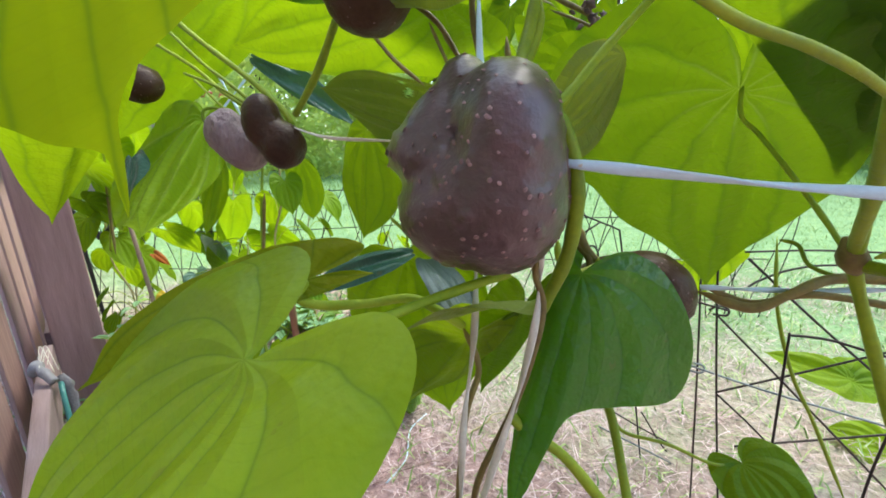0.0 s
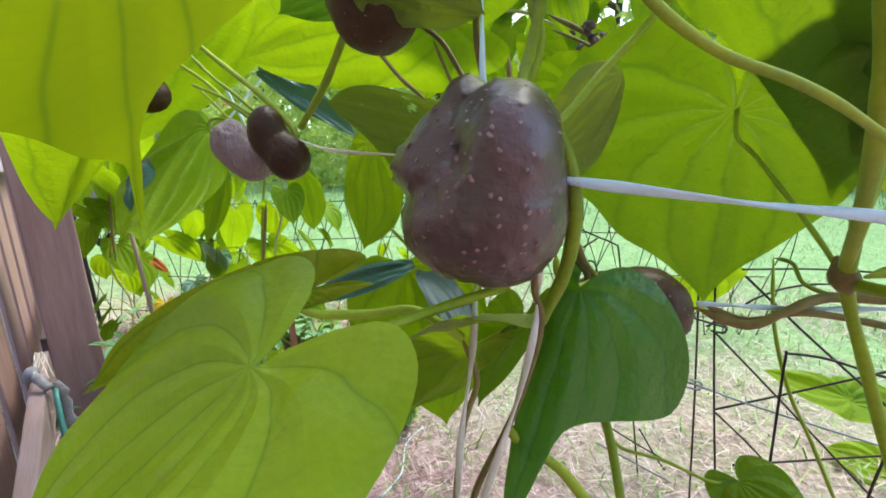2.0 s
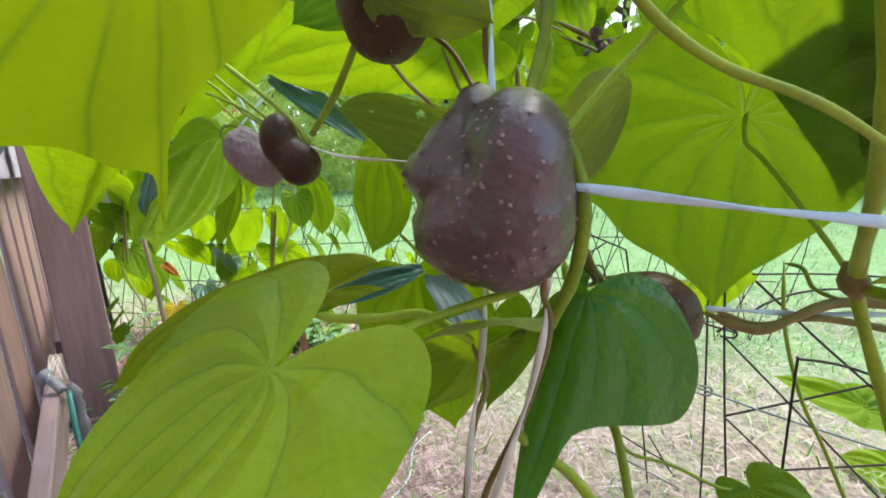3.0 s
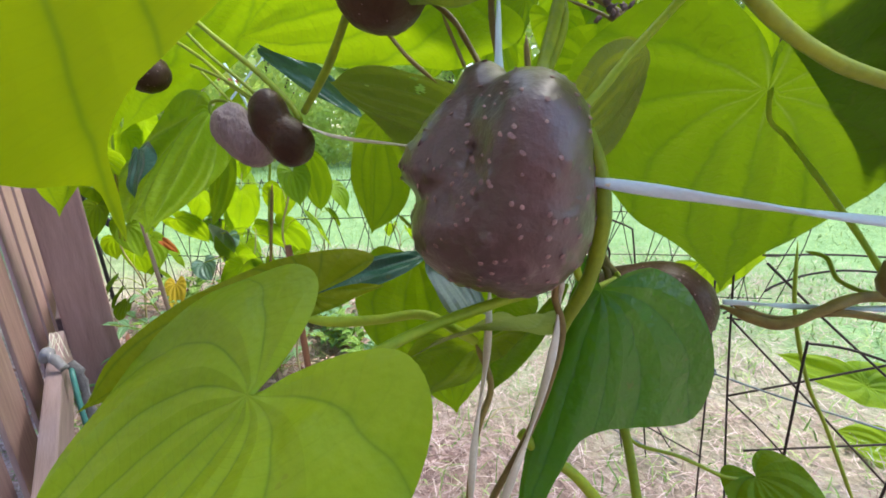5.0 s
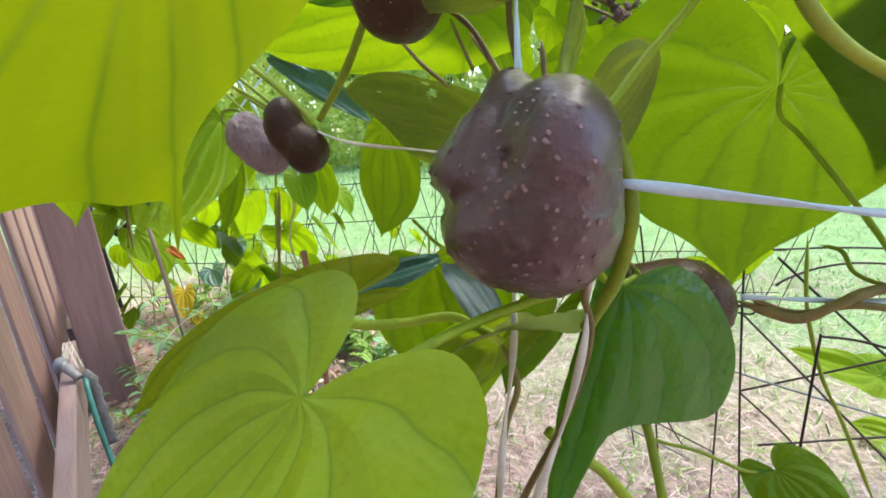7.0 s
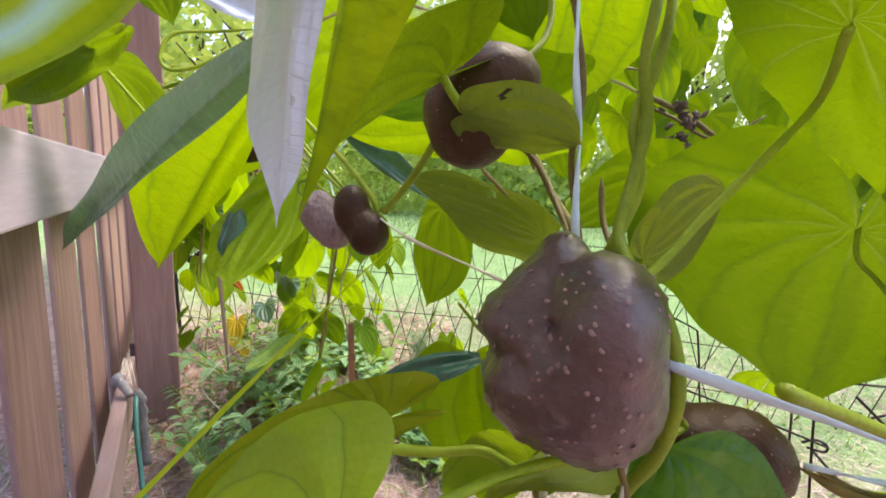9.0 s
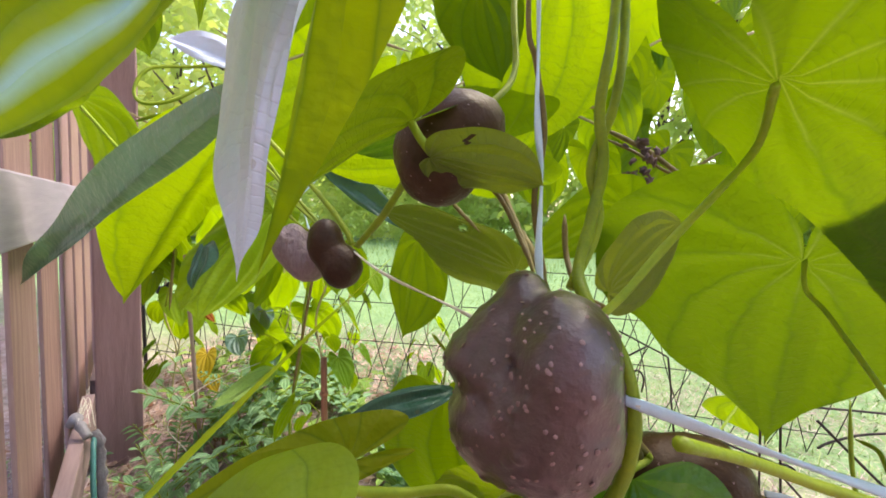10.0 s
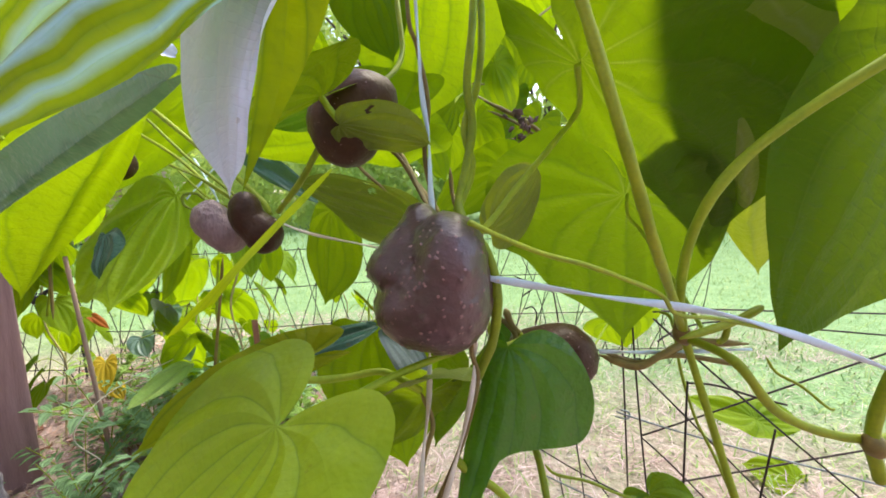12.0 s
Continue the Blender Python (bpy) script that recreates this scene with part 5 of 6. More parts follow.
stem(VINE_M, "vine", [(-0.909, 1.002, 0.552), (-0.905, 0.986, 0.489), (-0.890, 0.955, 0.363)], 0.0035)
stem(VINE_M, "tendril", [(-0.336, 0.452, 0.817), (-0.382, 0.441, 0.812), (-0.412, 0.413, 0.801), (-0.419, 0.399, 0.775), (-0.409, 0.399, 0.759), (-0.384, 0.416, 0.767), (-0.358, 0.445, 0.798)], 0.0020)
stem(VINE_M, "tendril", [(-0.427, 0.404, 0.739), (-0.396, 0.411, 0.749), (-0.379, 0.436, 0.752), (-0.359, 0.441, 0.764)], 0.0020)
stem(VINE_M, "tendril", [(-0.415, 0.392, 0.699), (-0.413, 0.395, 0.724), (-0.402, 0.409, 0.740), (-0.383, 0.414, 0.744)], 0.0018)
stem(VINE_M, "petiole", [(-0.403, 0.307, 0.753), (-0.392, 0.327, 0.725), (-0.377, 0.348, 0.692)], 0.0016)
stem(VINE_M, "stem", [(-0.300, 0.432, 0.729), (-0.233, 0.381, 0.679), (-0.194, 0.351, 0.655), (-0.154, 0.331, 0.625)], 0.0016)
stem(VINE_M, "stem", [(-0.268, 0.408, 0.675), (-0.221, 0.380, 0.657), (-0.163, 0.340, 0.628)], 0.0014)
stem(VINE_M, "stem", [(-0.265, 0.418, 0.670), (-0.221, 0.388, 0.638), (-0.183, 0.359, 0.625)], 0.0012)
stem(VINE_M, "stem", [(-0.374, 0.501, 0.738), (-0.291, 0.461, 0.691), (-0.238, 0.423, 0.656), (-0.175, 0.376, 0.624)], 0.0020)
stem(VINE_M, "stem", [(-0.312, 0.466, 0.746), (-0.257, 0.436, 0.705), (-0.198, 0.397, 0.665), (-0.154, 0.359, 0.633), (-0.143, 0.350, 0.618)], 0.0030)
stem(VINE_M, "tendril", [(-0.254, 0.421, 0.624), (-0.265, 0.422, 0.631), (-0.265, 0.425, 0.642), (-0.251, 0.426, 0.643), (-0.242, 0.425, 0.635)], 0.0016)
stem(VINE_M, "string", [(-0.289, 0.503, 0.691), (-0.247, 0.460, 0.643), (-0.237, 0.461, 0.607)], 0.0016)
stem(VINE_M, "string", [(-0.256, 0.541, 0.706), (-0.282, 0.530, 0.675), (-0.312, 0.517, 0.638)], 0.0016)
stem(VINE_M, "vine", [(-0.026, 0.427, 0.712), (-0.010, 0.418, 0.674), (-0.005, 0.416, 0.663)], 0.0018)
stem(VINE_M, "vine", [(-0.008, 0.296, 0.671), (0.005, 0.243, 0.642), (0.014, 0.211, 0.618)], 0.0016)
stem(VINE_M, "vine", [(-0.028, 0.245, 0.679), (-0.008, 0.234, 0.661), (0.004, 0.223, 0.640), (0.010, 0.207, 0.627)], 0.0015)
stem(VINE_M, "vine", [(0.030, 0.236, 0.652), (0.031, 0.224, 0.629), (0.036, 0.202, 0.613), (0.051, 0.202, 0.605)], 0.0016)
stem(VINE_M, "vine", [(0.112, 0.567, 0.772), (0.172, 0.569, 0.743), (0.214, 0.569, 0.714), (0.261, 0.581, 0.700)], 0.0035)
stem(VINE_M, "vine", [(0.126, 0.618, 0.768), (0.166, 0.599, 0.745), (0.214, 0.579, 0.715), (0.263, 0.575, 0.744)], 0.0022)
stem(VINE_M, "petiole", [(-0.053, 0.189, 0.697), (-0.047, 0.187, 0.687), (-0.041, 0.191, 0.679)], 0.0022)
stem(VINE_M, "petiole", [(0.255, 0.534, 0.358), (0.291, 0.569, 0.378), (0.337, 0.615, 0.403)], 0.0016)
stem(VINE_M, "tendril", [(0.138, 0.123, 0.554), (0.168, 0.128, 0.559), (0.184, 0.132, 0.563), (0.195, 0.137, 0.565)], 0.0022)
stem(VINE_M, "tendril", [(0.168, 0.128, 0.559), (0.167, 0.129, 0.551), (0.163, 0.129, 0.548)], 0.0016)
stem(VINE_M, "tendril", [(0.212, 0.152, 0.529), (0.218, 0.150, 0.519), (0.233, 0.148, 0.510), (0.248, 0.145, 0.497), (0.253, 0.145, 0.496)], 0.0009)
stem(VINE_M, "stem", [(0.249, 0.104, 0.566), (0.245, 0.114, 0.524), (0.244, 0.117, 0.494), (0.251, 0.116, 0.470)], 0.0034)
stem(VINE_M, "node", [(0.239, 0.117, 0.497), (0.245, 0.116, 0.491), (0.253, 0.117, 0.484)], 0.0058)
stem(VINE_M, "vine", [(-0.022, 0.295, 0.637), (-0.049, 0.312, 0.663), (-0.077, 0.331, 0.705), (-0.099, 0.353, 0.767)], 0.0016)
stem(VINE_M, "petiole", [(-0.084, 0.259, 0.714), (-0.067, 0.245, 0.699), (-0.048, 0.243, 0.685)], 0.0024)
stem(VINE_M, "vine", [(0.005, 0.260, 0.642), (0.012, 0.250, 0.631), (0.020, 0.219, 0.618)], 0.0028)
stem(VINE_M, "vine", [(0.102, 0.554, 0.906), (0.084, 0.545, 0.858), (0.081, 0.561, 0.816), (0.051, 0.552, 0.797)], 0.0022)
stem(VINE_M, "vine", [(0.048, 0.531, 0.795), (0.078, 0.537, 0.792), (0.109, 0.544, 0.790)], 0.0018)
stem(VINE_Y, "petiole", [(-0.521, 0.897, 0.496), (-0.500, 0.917, 0.508), (-0.475, 0.922, 0.476)], 0.0014)
stem(VINE_Y, "petiole", [(-0.470, 0.932, 0.402), (-0.488, 0.955, 0.414), (-0.503, 0.962, 0.382)], 0.0014)
stem(VINE_Y, "petiole", [(-0.615, 0.980, 0.313), (-0.575, 0.999, 0.323), (-0.531, 1.002, 0.286)], 0.0014)
stem(VINE_Y, "petiole", [(-0.476, 0.872, 0.321), (-0.481, 0.893, 0.331), (-0.482, 0.899, 0.298)], 0.0014)
stem(VINE_Y, "petiole", [(-0.618, 0.939, 0.384), (-0.564, 0.957, 0.393), (-0.504, 0.959, 0.358)], 0.0014)
stem(VINE_Y, "petiole", [(-0.898, 1.038, 0.636), (-0.900, 1.061, 0.653), (-0.957, 1.070, 0.623)], 0.0014)
stem(VINE_Y, "petiole", [(-0.879, 0.929, 0.580), (-0.884, 0.951, 0.594), (-0.870, 0.956, 0.563)], 0.0014)
stem(VINE_Y, "petiole", [(-0.949, 0.972, 0.496), (-0.954, 0.995, 0.509), (-0.918, 0.998, 0.476)], 0.0014)
stem(VINE_Y, "petiole", [(-0.839, 1.038, 0.663), (-0.840, 1.061, 0.680), (-0.955, 1.074, 0.652)], 0.0014)
stem(VINE_Y, "petiole", [(-0.538, 0.876, 0.323), (-0.512, 0.895, 0.332), (-0.482, 0.899, 0.298)], 0.0014)
stem(VINE_Y, "petiole", [(-0.669, 0.955, 0.487), (-0.588, 0.972, 0.498), (-0.500, 0.972, 0.463)], 0.0014)
stem(VINE_Y, "petiole", [(-0.777, 1.002, 0.411), (-0.777, 1.024, 0.424), (-0.966, 1.041, 0.395)], 0.0014)
stem(VINE_Y, "stem", [(-0.457, 0.937, 0.604), (-0.470, 0.926, 0.511), (-0.481, 0.911, 0.391), (-0.473, 0.889, 0.301), (-0.491, 0.875, 0.183), (-0.489, 0.865, 0.104)], 0.0030)
stem(VINE_Y, "stem", [(-0.889, 1.019, 0.727), (-0.903, 1.005, 0.616), (-0.903, 0.989, 0.491), (-0.919, 0.974, 0.367)], 0.0030)
cluster = thing("dried_flower_cluster", "shrivelled dark dried flowers on the vine", "flowers", (0.163, 0.546, 0.725))
rng = random.Random(21)
for i in range(22):
    c = Vector((rng.gauss(0, 0.010), rng.gauss(0, 0.010), rng.uniform(-0.028, 0.028)))
    v, f, _, _ = lumpy((0, 0, 0), [((0, 0, 0), (rng.uniform(0.003, 0.008), 0.002, rng.uniform(0.004, 0.009)))], 0.01, 2, 0.8, i * 3.3)
    o = mesh_object("dried_flower", v, f, PETAL, cluster)
    o.matrix_basis = Matrix.Translation(c) @ Matrix.Rotation(rng.uniform(0, 6.28), 4, "Z") @ Matrix.Rotation(rng.uniform(-0.9, 0.9), 4, "X")

# added out of view, to keep the sun off the top of the large bulbil
leaf(VINE_R, (0.030, 0.215, 0.880), (0.165, 0.330, 0.840), (0.10, -0.20, 0.97), 0.075, 0.075, LEAF, "unseen large leaf added overhead to shade the bulbils", bend=0.3)

# ---- foliage further up the trellis ----
VINE_B = thing("air_potato_vine", "dense backlit vine foliage over the trellis", "vine")
rng = random.Random(5)
for i in range(84):
    x, y, z = rng.uniform(-0.75, 0.95), rng.uniform(0.62, 1.25), rng.uniform(0.74, 1.30)
    if x < -0.12 and z < 0.92 + 0.15 * (y - 0.6):
        continue
    s = rng.uniform(0.07, 0.16)
    a = rng.uniform(-0.9, 0.9)
    face = Vector((math.sin(a) * 0.7, 0.55, 0.75))
    drop = Vector((rng.uniform(-0.6, 0.6), rng.uniform(0.0, 0.5), -1.0)).normalized()
    lf = leaf(VINE_B, (x, y, z), tuple(Vector((x, y, z)) + drop * s), face, s * 0.46, s * 0.46, (LEAF_YOUNG, LEAF, LEAF)[i % 3], bend=0.3, count=20, rings=7)
    pe = stem(lf, "petiole", [(x, y, z), (x + 0.02, y + 0.02, z + 0.05), (x + rng.uniform(-0.1, 0.1), y + 0.05, z + 0.10)], 0.0016)
    pe.matrix_parent_inverse = lf.matrix_basis.inverted()
for i in range(9):
    p = Vector((-0.7 + 0.19 * i, rng.uniform(0.62, 0.95), rng.uniform(0.78, 1.0)))
    q = p + Vector((rng.uniform(0.2, 0.5), rng.uniform(-0.1, 0.2), rng.uniform(-0.1, 0.25)))
    stem(VINE_B, "vine", [p, p.lerp(q, 0.35) + Vector((0, 0, -0.04)), p.lerp(q, 0.7) + Vector((0, 0.03, 0.02)), q], 0.0022, STEM_TAN)

# ---- young vines in the bed, far side ----
def climbing_vine(label, foot, height, count, size, seed, lean=(0, 0)):
    ob = thing("climbing_vine", label, "vine", foot, "young vines in the bed")
    rng = random.Random(seed)
    pts = [(lean[0] * k / 6 + 0.012 * math.sin(k * 2.1 + seed), lean[1] * k / 6 + 0.012 * math.cos(k * 1.7 + seed), height * k / 6) for k in range(7)]
    tube("stem", pts, 0.0028, STEM_TAN, ob, "", 7, 0.7, 0.2, 6)
    for i in range(count):
        u = 0.15 + 0.85 * (i + rng.random() * 0.6) / count
        p = Vector(pts[min(5, int(u * 6))]).lerp(Vector(pts[min(6, int(u * 6) + 1)]), u * 6 % 1)
        a = rng.uniform(0, 2 * math.pi)
        d = Vector((math.cos(a), math.sin(a), 0))
        s = size * rng.uniform(0.6, 1.2)
        base = p + d * s * 0.7 + Vector((0, 0, s * 0.35))
        tip = base + d * s * 0.45 + Vector((0, 0, -s * 0.85))
        lf = leaf(ob, base, tip, d + Vector((0, 0, 0.7)), s * 0.44, s * 0.44, LEAF_YOUNG if rng.random() < 0.7 else LEAF, bend=0.3, count=16, rings=5)
        pe = tube("petiole", [Vector(p), (p + base) / 2 + Vector((0, 0, s * 0.2)), base], 0.0011, STEM, lf, "", 5, 1.0, 0.0, 4)
        pe.matrix_parent_inverse = lf.matrix_basis.inverted()
    return ob


for foot, height, count, size, lean in [((-0.43, 0.88, 0.0), 0.60, 9, 0.085, (0.02, 0.0)), ((-0.98, 1.06, 0.0), 0.64, 11, 0.085, (-0.03, 0.02)), ((-0.72, 1.22, 0.0), 0.55, 10, 0.09, (0.03, 0.0)),
                                       ((-1.20, 1.35, 0.0), 0.62, 12, 0.10, (0.0, 0.02)), ((-0.55, 1.34, 0.0), 0.50, 9, 0.085, (0.04, 0.0)), ((-0.95, 1.46, 0.0), 0.60, 11, 0.10, (0.02, 0.0)), ((-0.30, 1.42, 0.0), 0.30, 7, 0.07, (0.03, 0.0))]:
    climbing_vine("young yellow-green vine climbing in the garden bed", foot, height, count, size, foot[0] * 10 + foot[1], lean)


# ---- herbs on the bed ----
def herb(label, foot, height, stalks, seed, name="herb", ln0=0.034, wide=0.20, every=1, mat=None):
    """A bushy herb: thin stalks with pairs of small pointed leaflets, leaflets joined."""
    ob = thing(name, label, "plant", foot, "herbs in the bed")
    rng = random.Random(seed)
    lv, lf, luv = [], [], []
    for i in range(stalks):
        a = rng.uniform(0, 2 * math.pi)
        out = rng.uniform(0.2, 0.9) * height
        h = height * rng.uniform(0.6, 1.1)
        pts = [Vector((math.cos(a) * out * k ** 1.4, math.sin(a) * out * k ** 1.4, h * k - 0.25 * h * k * k)) for k in (0, 0.33, 0.66, 1.0)]
        tube("stalk", pts, 0.0016, STEM, ob, "", 5, 0.5, 0.0, 4)
        path = smooth_path(pts, 6)
        for j, p in enumerate(path[4:]):
            if j % every:
                continue
            d = (path[min(len(path) - 1, j + 5)] - path[j + 3]).normalized()
            s = d.cross(Vector((0, 0, 1)))
            s = s.normalized() if s.length > 1e-3 else Vector((1, 0, 0))
            for sx in (-1, 1):
                ln = ln0 * rng.uniform(0.6, 1.3)
                t = (s * sx + d * 0.55 + Vector((0, 0, rng.uniform(-0.3, 0.3)))).normalized()
                wv = t.cross(Vector((0, 0, 1))).normalized() * ln * wide
                up = Vector((0, 0, 1)) * ln * 0.10
                droop = Vector((0, 0, -ln * rng.uniform(0.0, 0.35)))
                b = len(lv)
                lv += [p + t * ln * 0.08, p + t * ln * 0.34 + wv * 0.95 + up, p + t * ln * 0.36, p + t * ln * 0.34 - wv * 0.95 + up, p + t * ln * 0.70 + wv * 0.70 + up + droop * 0.5,
                       p + t * ln * 0.70 + droop * 0.5, p + t * ln * 0.70 - wv * 0.70 + up + droop * 0.5, p + t * ln + droop]
                lf += [(b, b + 2, b + 1), (b, b + 3, b + 2), (b + 1, b + 2, b + 5, b + 4), (b + 2, b + 3, b + 6, b + 5), (b + 4, b + 5, b + 7), (b + 5, b + 6, b + 7)]
                luv += [(0, 0.05), (0.25, 0.35), (0, 0.35), (-0.25, 0.35), (0.2, 0.7), (0, 0.7), (-0.2, 0.7), (0, 1)]
    fo = mesh_object("foliage", lv, lf, mat or FERN, ob, uvs=luv)
    fo["kind"] = "stuff"
    return ob


for i, (x, y, h) in enumerate([(-0.74, 0.80, 0.26), (-0.66, 0.93, 0.24), (-0.62, 0.80, 0.18), (-0.82, 0.98, 0.26), (-0.70, 1.08, 0.24), (-0.52, 1.02, 0.18), (-0.90, 1.16, 0.28), (-0.60, 1.20, 0.22), (-0.46, 1.20, 0.16), (-0.78, 1.30, 0.26),
                               (-1.02, 1.26, 0.28), (-0.40, 1.10, 0.12), (-0.36, 1.32, 0.14), (-0.64, 1.42, 0.22), (-0.88, 1.40, 0.26),
                               (-0.70, 0.72, 0.20), (-0.62, 0.66, 0.16), (-0.78, 0.90, 0.28), (-0.58, 0.88, 0.20), (-0.70, 0.98, 0.26), (-0.84, 1.10, 0.30), (-0.52, 0.94, 0.16), (-0.64, 1.10, 0.22), (-0.76, 1.18, 0.26)]):
    if i % 3 == 2:
        continue
    if i % 4 == 0:
        herb("ferny green herb with small paired leaflets", (x, y, 0.0), h, 6, 40 + i, "herb", 0.028, 0.17, 1)
    else:
        herb("low leafy plant with pointed oval leaves", (x, y, 0.0), h * (1.15 if i % 2 else 0.8), 6, 40 + i, "herb", (0.040, 0.052, 0.034)[i % 3], 0.27, 3, (HERB_LIGHT, FERN)[i % 2])
for i in range(30):
    x, y = -0.98 + 0.86 * ((i * 0.618) % 1), 0.80 + 0.92 * ((i * 0.381) % 1)
    herb("small green seedling with broad oval leaves", (x, y, 0.0), 0.08 + 0.10 * ((i * 0.77) % 1), 4, 90 + i, "seedling", 0.034, 0.34, 3, (FERN, HERB_LIGHT)[i % 2])

for label, base, tip, face, w, mat in [("orange-brown withered leaf", (-1.02, 1.24, 0.290), (-0.945, 1.20, 0.262), (0.2, -0.6, 0.7), 0.014, LEAF_BROWN), ("yellowed leaf", (-0.88, 1.08, 0.20), (-0.86, 1.04, 0.13), (0.3, -0.8, 0.5), 0.03, LEAF_OLD),
                                       ("yellowed leaf", (-0.84, 1.05, 0.14), (-0.80, 1.02, 0.12), (0.2, -0.6, 0.7), 0.022, LEAF_OLD)]:
    ob = thing("fallen_leaf", label + " caught among the herbs", "leaf", base)
    leaf(ob, (0, 0, 0), tuple(b - a for a, b in zip(base, tip)), face, w, w, mat, label, "blade", bend=0.5, count=18, rings=6)

rng = random.Random(31)
for i in range(26):
    x, y, a = rng.uniform(-0.42, 0.02), rng.uniform(0.50, 1.05), rng.uniform(0, 3.14)
    ln = rng.uniform(0.06, 0.20)
    d = Vector((math.cos(a), math.sin(a), 0)) * ln
    tw = thing("twig", "thin pale dry twig lying on the straw", "twig", (x, y, 0.012), "twigs on the ground")
    tube("stick", [(0, 0, 0), d * 0.35 + Vector((0.01, 0.006, 0.008)), d * 0.7 + Vector((-0.006, 0.004, 0.012)), d + Vector((0, 0, rng.uniform(0, 0.02)))], rng.uniform(0.0011, 0.0022), (STEM_TAN, PINK_CANE, BAMBOO)[i % 3], tw, "", 6, 0.5, 0.2, 5)

# loose stalks and a white cord on the soil
for i, (p, q, r) in enumerate([((-0.155, 0.60, 0.006), (-0.10, 0.80, 0.006), 0.0018), ((-0.42, 0.86, 0.01), (-0.16, 1.02, 0.014), 0.003), ((-0.46, 0.92, 0.01), (-0.20, 0.90, 0.012), 0.0025), ((-0.60, 0.82, 0.01), (-0.42, 1.0, 0.012), 0.0022), ((-0.30, 0.74, 0.008), (-0.24, 0.98, 0.01), 0.002)]):
    st = thing("dry_stalk", "bleached dry stalk lying on the straw", "stalk", p, "stalks on the ground")
    d = Vector(q) - Vector(p)
    tube("stalk", [(0, 0, 0), d * 0.3 + Vector((0.012, -0.008, 0.006)), d * 0.65 + Vector((-0.01, 0.008, 0.004)), d], r, STRING if i == 0 else STEM_TAN, st, "", 6, 0.6, 0.2, 6)


cord = thing("cord", "loose pale cord looped among the herbs", "cord", (-0.666, 0.828, 0.0))
tube("cord", [(0.070, 0.085, 0.262), (0.0, 0.0, 0.238), (0.0, -0.091, 0.226), (-0.016, -0.108, 0.180), (0.010, -0.086, 0.120), (-0.030, -0.050, 0.070), (-0.010, 0.0, 0.004)], 0.0010, TWINE, cord, "", 6, 1.0, 0.2, 7)


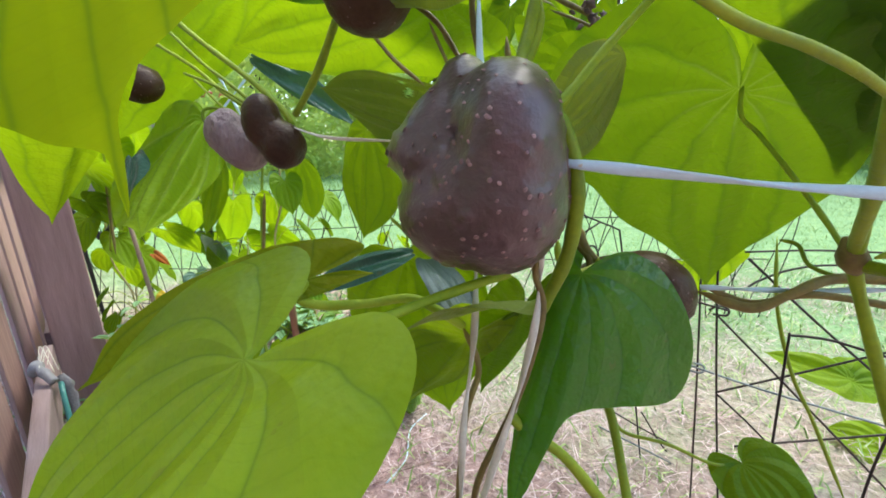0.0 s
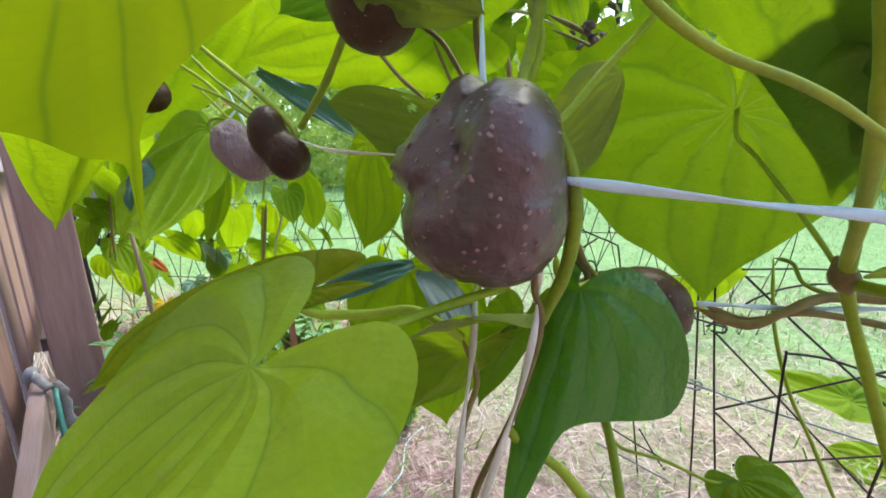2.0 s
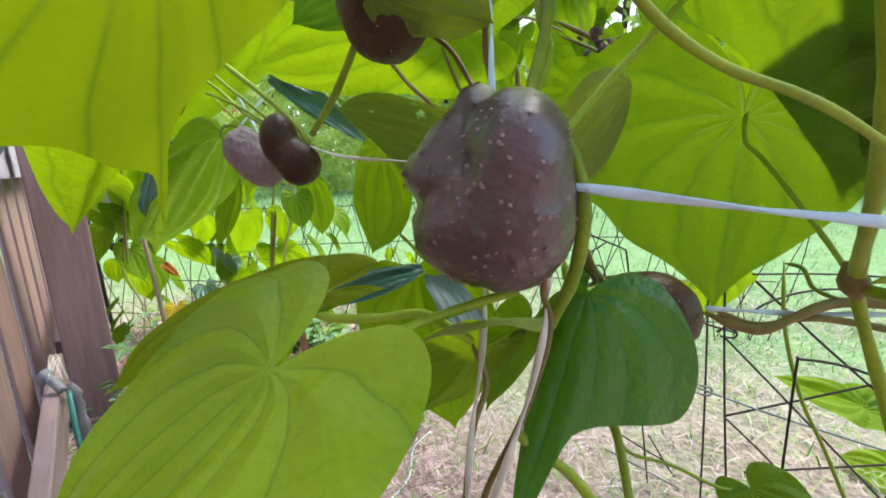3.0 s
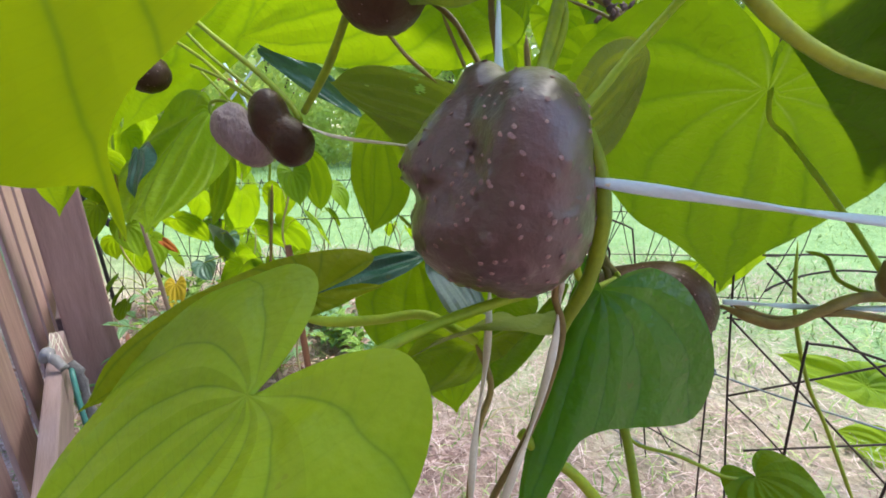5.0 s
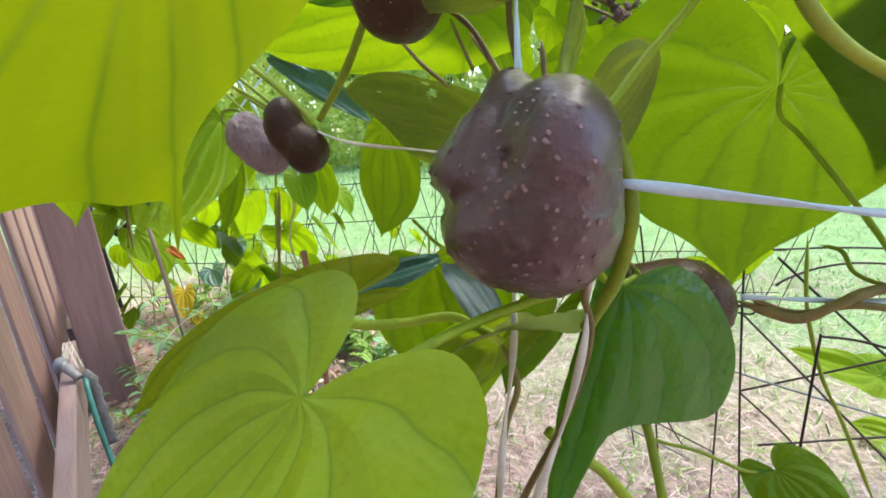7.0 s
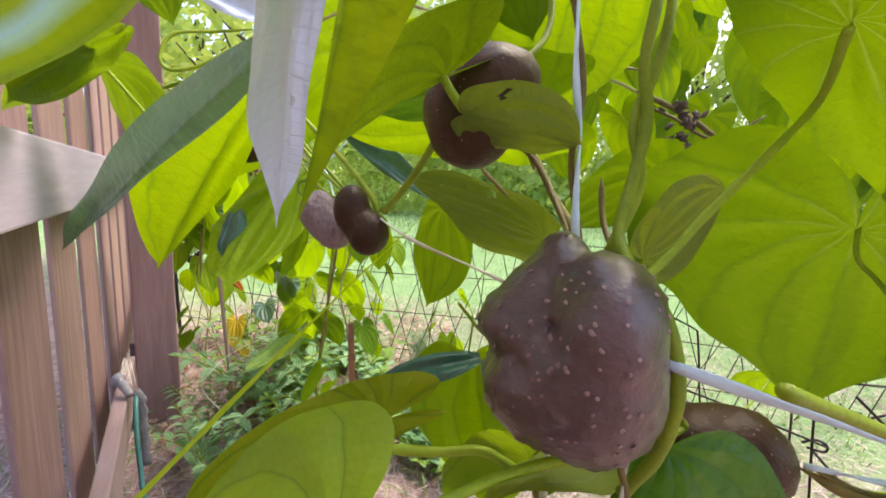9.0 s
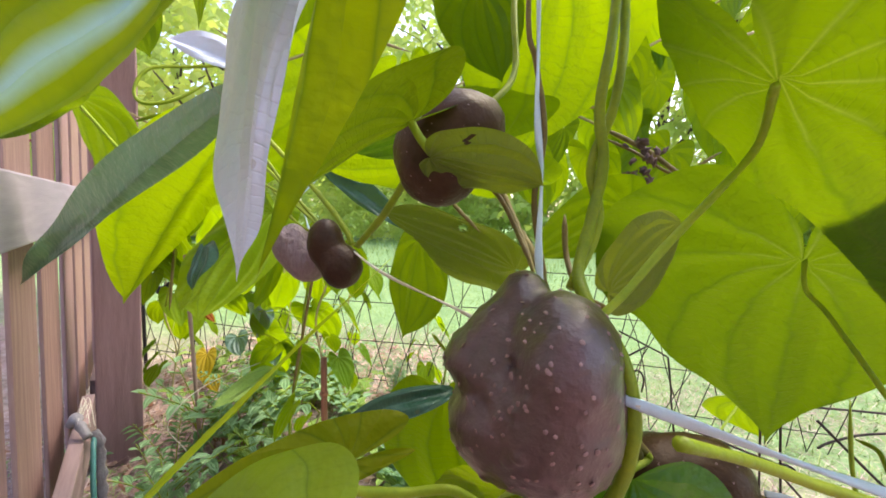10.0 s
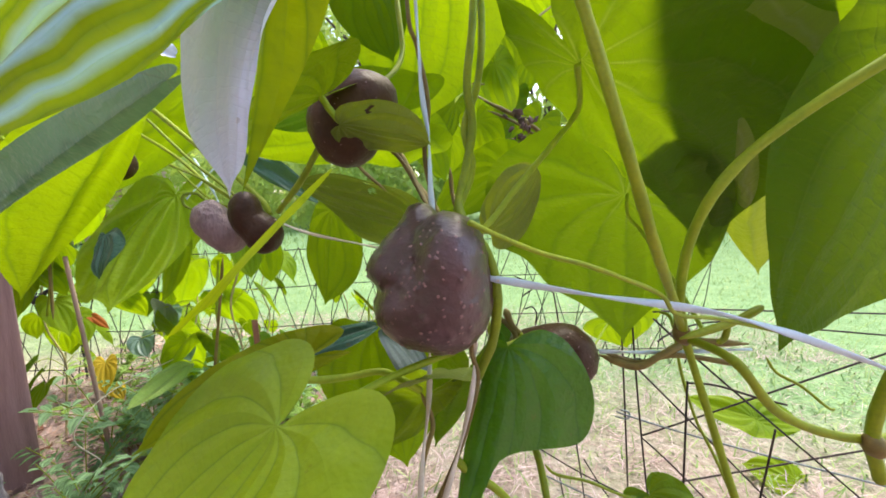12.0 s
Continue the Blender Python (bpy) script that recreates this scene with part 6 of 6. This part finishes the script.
# ---- beyond the lawn ----
def tree(label, foot, height, spread, seed, density=1500, leaf_size=0.20, name="tree", low=0.08):
    ob = thing(name, label, name, foot, "trees beyond the lawn")
    rng = random.Random(seed)
    if name == "tree":
        trunk = [Vector((0.1 * math.sin(k + seed), 0.1 * math.cos(k * 1.3 + seed), height * 0.75 * k / 5)) for k in range(6)]
        tube("trunk", trunk, height * 0.028, BARK, ob, "", 10, 0.35, 0.25, 5)
        for i in range(7):
            a = i * 2.4 + seed
            b = trunk[2 + i % 3]
            tube("limb", [b, b + Vector((math.cos(a), math.sin(a), 0.7)) * spread * 0.35, b + Vector((math.cos(a), math.sin(a), 0.9)) * spread * 0.7], height * 0.010, BARK, ob, "", 7, 0.3, 0.2, 4)
    clumps = [(Vector((rng.gauss(0, spread * 0.42), rng.gauss(0, spread * 0.42), height * rng.uniform(low, 1.0))), spread * rng.uniform(0.18, 0.42)) for _ in range(26)]
    v, f, uv = [], [], []
    for i in range(density):
        c, r = clumps[i % len(clumps)]
        d = Vector((rng.gauss(0, 1), rng.gauss(0, 1), rng.gauss(0, 0.8))).normalized()
        p = c + d * r * rng.uniform(0.5, 1.05)
        if p.z < 0.05:
            continue
        t = Vector((rng.gauss(0, 1), rng.gauss(0, 1), rng.gauss(0, 1) - 0.6)).normalized()
        s = t.orthogonal().normalized() * leaf_size * 0.32
        ln = leaf_size * rng.uniform(0.6, 1.3)
        b = len(v)
        v += [p, p + t * ln * 0.4 + s, p + t * ln, p + t * ln * 0.4 - s]
        f.append((b, b + 1, b + 2, b + 3))
        uv += [(0, 0), (0.3, 0.4), (0, 1), (-0.3, 0.4)]
    cr = mesh_object("crown", v, f, TREE_LEAF, ob, uvs=uv)
    cr["kind"] = "stuff"
    return ob


rng = random.Random(77)
for i in range(22):
    az = radians(-75 + 150 * i / 21 + rng.uniform(-3, 3))
    dist = rng.uniform(11.0, 17.0)
    tree("leafy green tree beyond the lawn", (math.sin(az) * dist, math.cos(az) * dist, 0.0), rng.uniform(5, 9), rng.uniform(2.2, 3.4), i * 1.7, 3000, 0.26)
for i in range(24):
    az = radians(-70 + 140 * i / 23 + rng.uniform(-3, 3))
    dist = rng.uniform(8.6, 10.5)
    tree("rounded green shrub at the lawn's edge", (math.sin(az) * dist, math.cos(az) * dist, 0.0), rng.uniform(1.0, 2.2), rng.uniform(0.8, 1.3), i * 2.9 + 50, 3000, 0.10, "shrub", 0.1)

# house with its walls lowered so the red roof edge fits the camera's view
house = thing("pink_building", "pale pink house with dark red trim behind shrubs, its height fitted to the view", "shed", (-7.6, 8.6, 0.0))
def house_box(name, lo, hi, mat, label=""):
    bm = bmesh.new()
    bmesh.ops.create_cube(bm, size=1.0)
    bmesh.ops.scale(bm, vec=tuple(b - a for a, b in zip(lo, hi)), verts=bm.verts)
    bmesh.ops.translate(bm, vec=tuple((a + b) / 2 for a, b in zip(lo, hi)), verts=bm.verts)
    bmesh.ops.bevel(bm, geom=bm.edges[:], offset=0.02, segments=1, affect="EDGES")
    me = bpy.data.meshes.new(name)
    bm.to_mesh(me)
    bm.free()
    me.materials.append(mat)
    o = new(name, me)
    o.parent = house
    if label:
        o["label"] = label
    return o


house_box("wall", (-2.2, -1.2, 0.0), (2.2, 1.2, 1.7), PINK_WALL)
house_box("roof", (-2.5, -1.5, 1.705), (2.5, 1.5, 1.85), RED_TRIM, "flat dark red roof")
for sx in (-2.2, 0.4, 2.2):
    house_box("corner_post", (sx - 0.07, -1.29, 0.0), (sx + 0.07, -1.205, 1.69), RED_TRIM, "dark red corner post")
